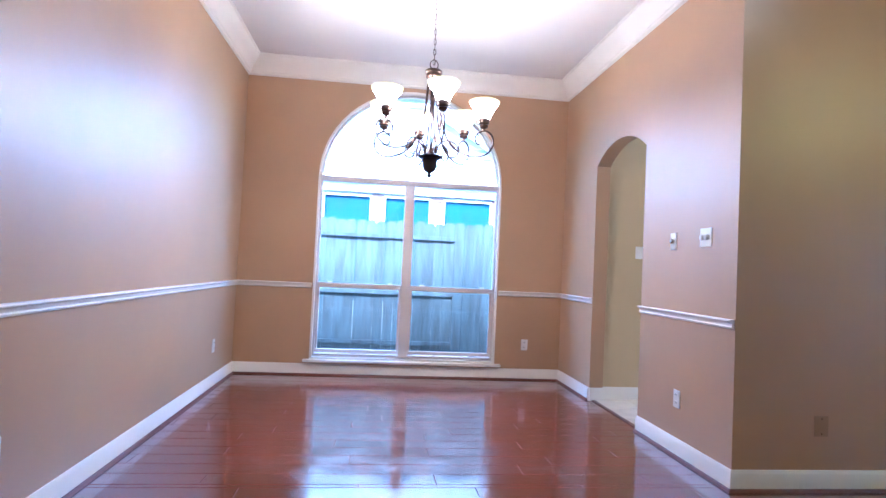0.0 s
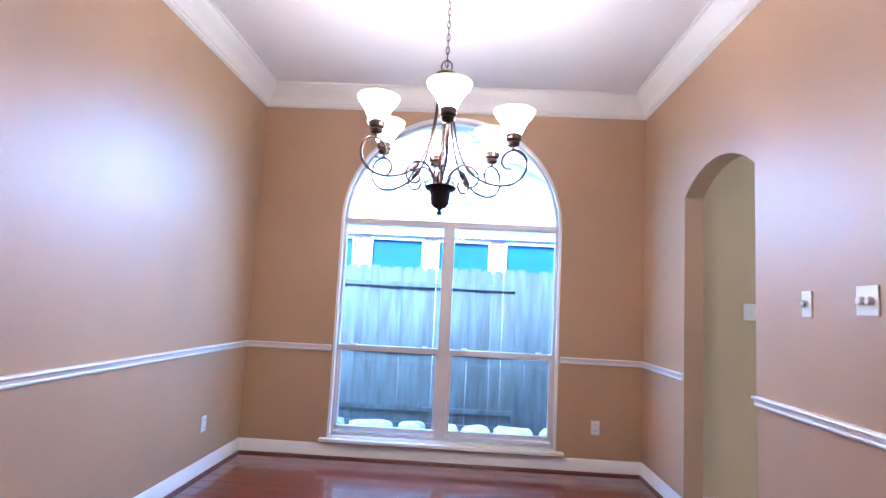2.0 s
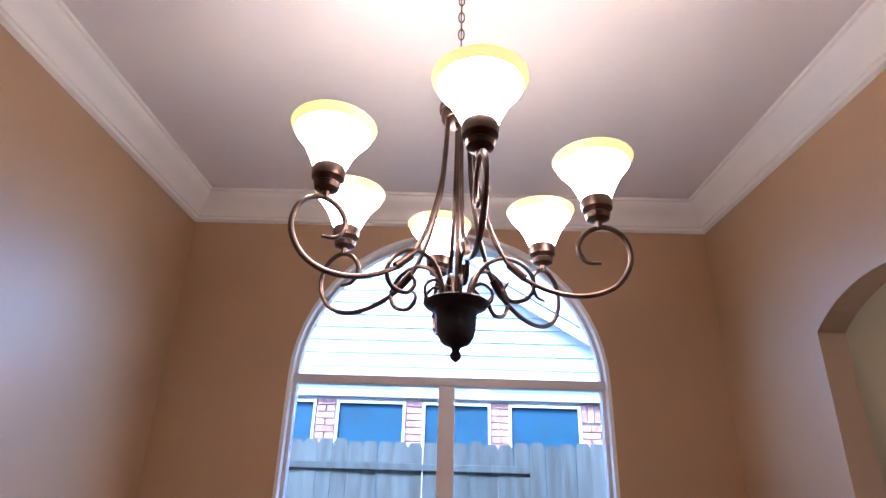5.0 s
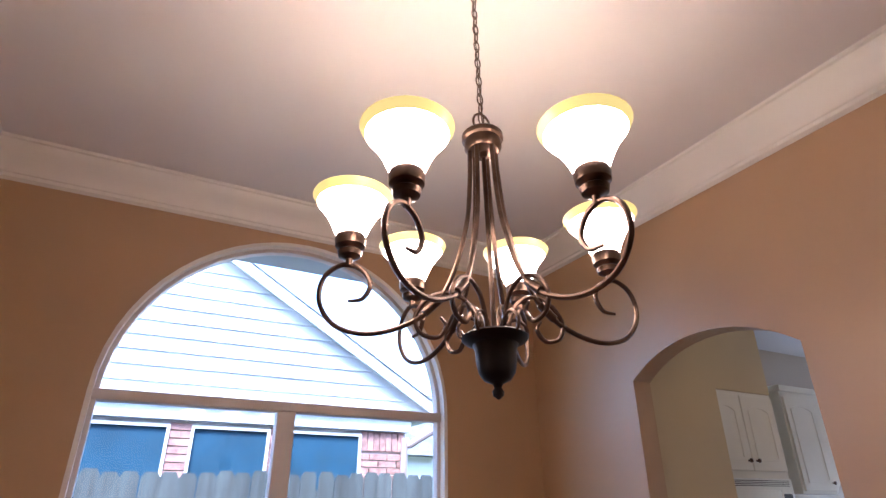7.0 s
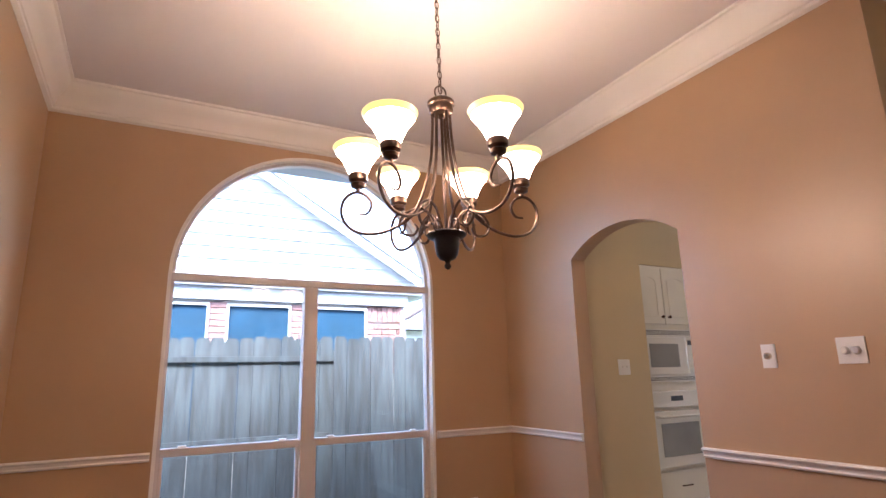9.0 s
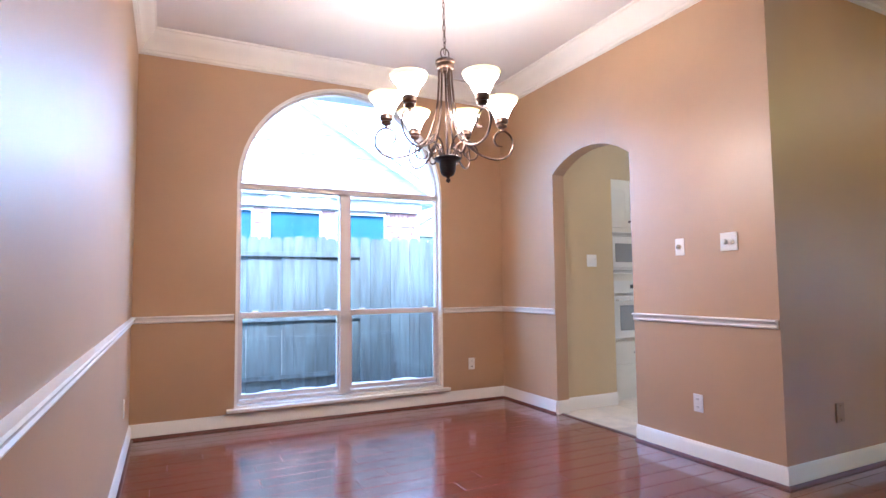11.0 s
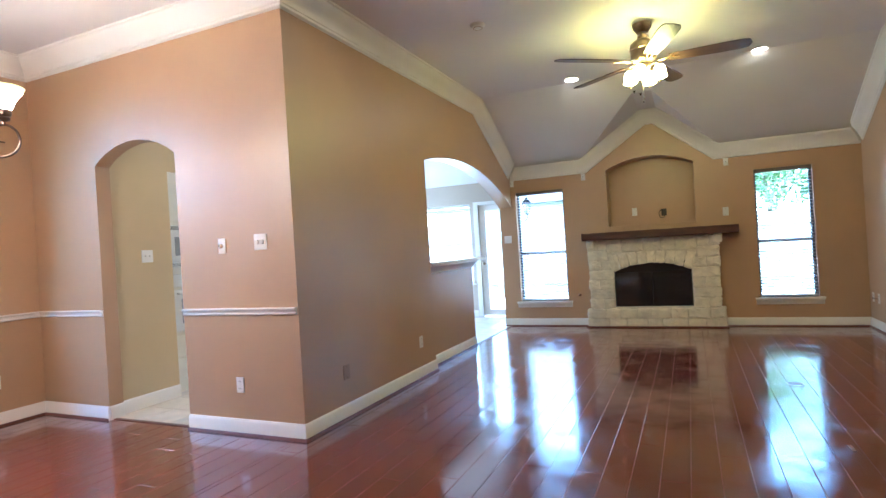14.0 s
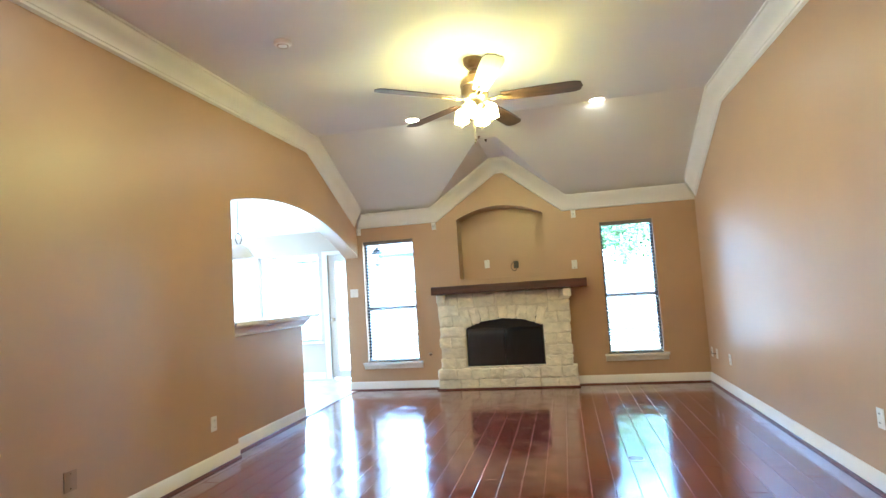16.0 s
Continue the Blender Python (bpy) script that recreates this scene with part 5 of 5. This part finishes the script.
def tree(x, y, h, spread, n, seed):
    rnd = random.Random(seed)
    t = thing("tree", pose(x, y, -0.2), "leafy green garden tree behind the fence", "tree", "garden trees")
    bm = bmesh.new()
    top = Vector((0.1, 0, h * 0.55))
    add_tube(bm, smooth_path([(0, 0, 0), (0.05, 0.03, h * 0.25), top], 4), 0.14, 9, taper=lambda s: 1.2 - 0.6 * s)
    tips = []
    for k in range(9):
        a = rnd.uniform(0, 6.28)
        e = top + Vector((math.cos(a) * spread * rnd.uniform(0.4, 0.9), math.sin(a) * spread * rnd.uniform(0.4, 0.9), h * rnd.uniform(0.05, 0.42)))
        add_tube(bm, smooth_path([top * rnd.uniform(0.7, 1.0), top.lerp(e, 0.5) + Vector((0, 0, 0.15)), e], 3), 0.05, 6, taper=lambda s: 1.1 - 0.8 * s)
        tips.append(e)
    part("trunk", bm, BARK, t, smooth=True)
    vs, fs = [], []
    for k in range(n):
        c = rnd.choice(tips) + Vector((rnd.gauss(0, spread * 0.28), rnd.gauss(0, spread * 0.28), rnd.gauss(0, h * 0.09)))
        r = Euler((rnd.uniform(0, 6.28), rnd.uniform(0, 6.28), rnd.uniform(0, 6.28))).to_matrix()
        s = rnd.uniform(0.05, 0.10)
        i = len(vs)
        vs += [c + r @ Vector(p) * s for p in ((-1, 0, 0), (0, -0.45, 0.1), (1, 0, 0), (0, 0.45, 0.1))]
        fs.append((i, i + 1, i + 2, i + 3))
    me = bpy.data.meshes.new("crown")
    me.from_pydata(vs, [], fs)
    me.materials.append(LEAF)
    o = new("crown", me)
    o.parent = t
    tagged(o, "many small green leaves", kind="stuff")


tree(16.6, -0.5, 4.6, 1.7, 9000, 1)
tree(18.0, 2.2, 4.4, 1.6, 6000, 2)
tree(17.0, -4.5, 5.5, 1.8, 2500, 4)
bh = thing("back_house", pose(20.5, 6.0, -0.2), "pale house with a roof beyond the back fence", "house")
part("wall", box((0, -4.5, 0), (5, 5, 3.0)), SIDING, bh)
bm = bmesh.new()
vs = [bm.verts.new(p) for p in ((-0.5, -5, 3.0), (5.5, -5, 3.0), (5.5, 5.5, 3.0), (-0.5, 5.5, 3.0), (2.5, -3.5, 5.2), (2.5, 4, 5.2))]
for q in ((0, 4, 5, 3), (1, 2, 5, 4), (0, 1, 4), (2, 3, 5), (3, 2, 1, 0)):
    bm.faces.new([vs[i] for i in q])
part("roof", bm, ROOF, bh)
ln = thing("porch_lantern", pose(XF + 0.55, YC + 0.055, 1.78), "black outdoor wall lantern beside the window", "lantern")
part("back_plate", box((-0.04, -0.02, -0.14), (0.04, 0.0, 0.02), 0.006), BLACK, ln)
part("arm", tube(smooth_path([(0, -0.01, -0.10), (0, -0.10, -0.12), (0, -0.16, -0.05), (0, -0.16, 0.0)], 5), 0.008, 8), BLACK, ln, smooth=True)
part("cap", lathe([(0.0, 0.30), (0.02, 0.27), (0.09, 0.19), (0.085, 0.18), (0, 0.18)], 6, (0, -0.16, 0)), BLACK, ln)
part("base", lathe([(0, 0.0), (0.04, 0.0), (0.05, 0.02), (0, 0.022)], 6, (0, -0.16, 0)), BLACK, ln)
for k in range(6):
    a = math.pi * k / 3
    part("bar", tube([(0.042 * math.cos(a), -0.16 + 0.042 * math.sin(a), 0.02), (0.075 * math.cos(a), -0.16 + 0.075 * math.sin(a), 0.185)], 0.004, 5), BLACK, ln)
part("bulb", lathe([(0, 0.02), (0.02, 0.03), (0.022, 0.09), (0.012, 0.14), (0, 0.145)], 12, (0, -0.16, 0)), PLATE, ln, smooth=True)

# ---- floors ----
fl = structure("floor", box((-2.1, YS - T, -0.06), (XF + 0.2, YC + 0.09, -0.0016)), JOINT, "glossy cherry-red laminate plank floor", "floor")
fl2 = structure("floor_dining", box((XL - T, YC + 0.09, -0.06), (XR + 0.02, YB + 0.16, -0.0016)), JOINT, "glossy cherry-red laminate plank floor of the dining room", "floor")
structure("threshold_1", box((XR + 0.022, 5.211, -0.02), (XR + 0.06, 6.164, 0.006), 0.004), SHOE, "dark cherry threshold strip", "threshold")
structure("threshold_2", box((6.56, YC + 0.085, -0.02), (XF - 0.02, YC + 0.115, 0.006), 0.004), SHOE, "dark cherry threshold strip", "threshold")
PW = 0.149
cache = {}


def plank(x0, x1, y0, y1, parent):
    key = (round(x1 - x0, 3), round(y1 - y0, 3))
    if key not in cache:
        bm = box((0, 0, -0.009), (x1 - x0 - 0.0034, y1 - y0 - 0.0034, 0.0))
        es = [e for e in bm.edges if all(v.co.z > -0.001 for v in e.verts)]
        bmesh.ops.bevel(bm, geom=es, offset=0.001, segments=1, affect="EDGES")
        cache[key] = mesh_of(bm, "plank", WOOD)
    o = new("plank", cache[key])
    o.parent = parent
    o.location = (x0, y0, 0)


random.seed(21)
y = YS
row = 0
while y < YB - 0.005:
    y1 = min(y + PW, YB)
    if y < YC + 0.09 <= y1 + 0.02:
        y1 = YC + 0.09
    dining = y >= YC + 0.08
    xa, xb = (XL, XR + 0.02) if dining else (-2.0, XF)
    x = xa - (0.17 * row + [0.0, 0.45, 0.09, 0.62, 0.23, 0.8][row % 6]) % 1.22
    while x < xb:
        a, b = max(x, xa), min(x + 1.22, xb)
        if b - a > 0.03:
            plank(a, b, y, y1, fl2 if dining else fl)
        x += 1.22
    y = y1
    row += 1
kf = structure("floor_kitchen", box((XR + 0.03, YC + 0.115, -0.06), (KX, KY, -0.008)), GROUT, "cream ceramic tile kitchen floor", "floor")
tile_me = mesh_of(box((0.002, 0.002, -0.01), (0.328, 0.328, 0.002), 0.002), "tile", TILE)
x = XR + 0.062
while x < KX - 0.3:
    y = YC + 0.12
    while y < KY - 0.3:
        o = new("tile", tile_me)
        o.parent = kf
        o.location = (x, y, 0)
        y += 0.33
    x += 0.33
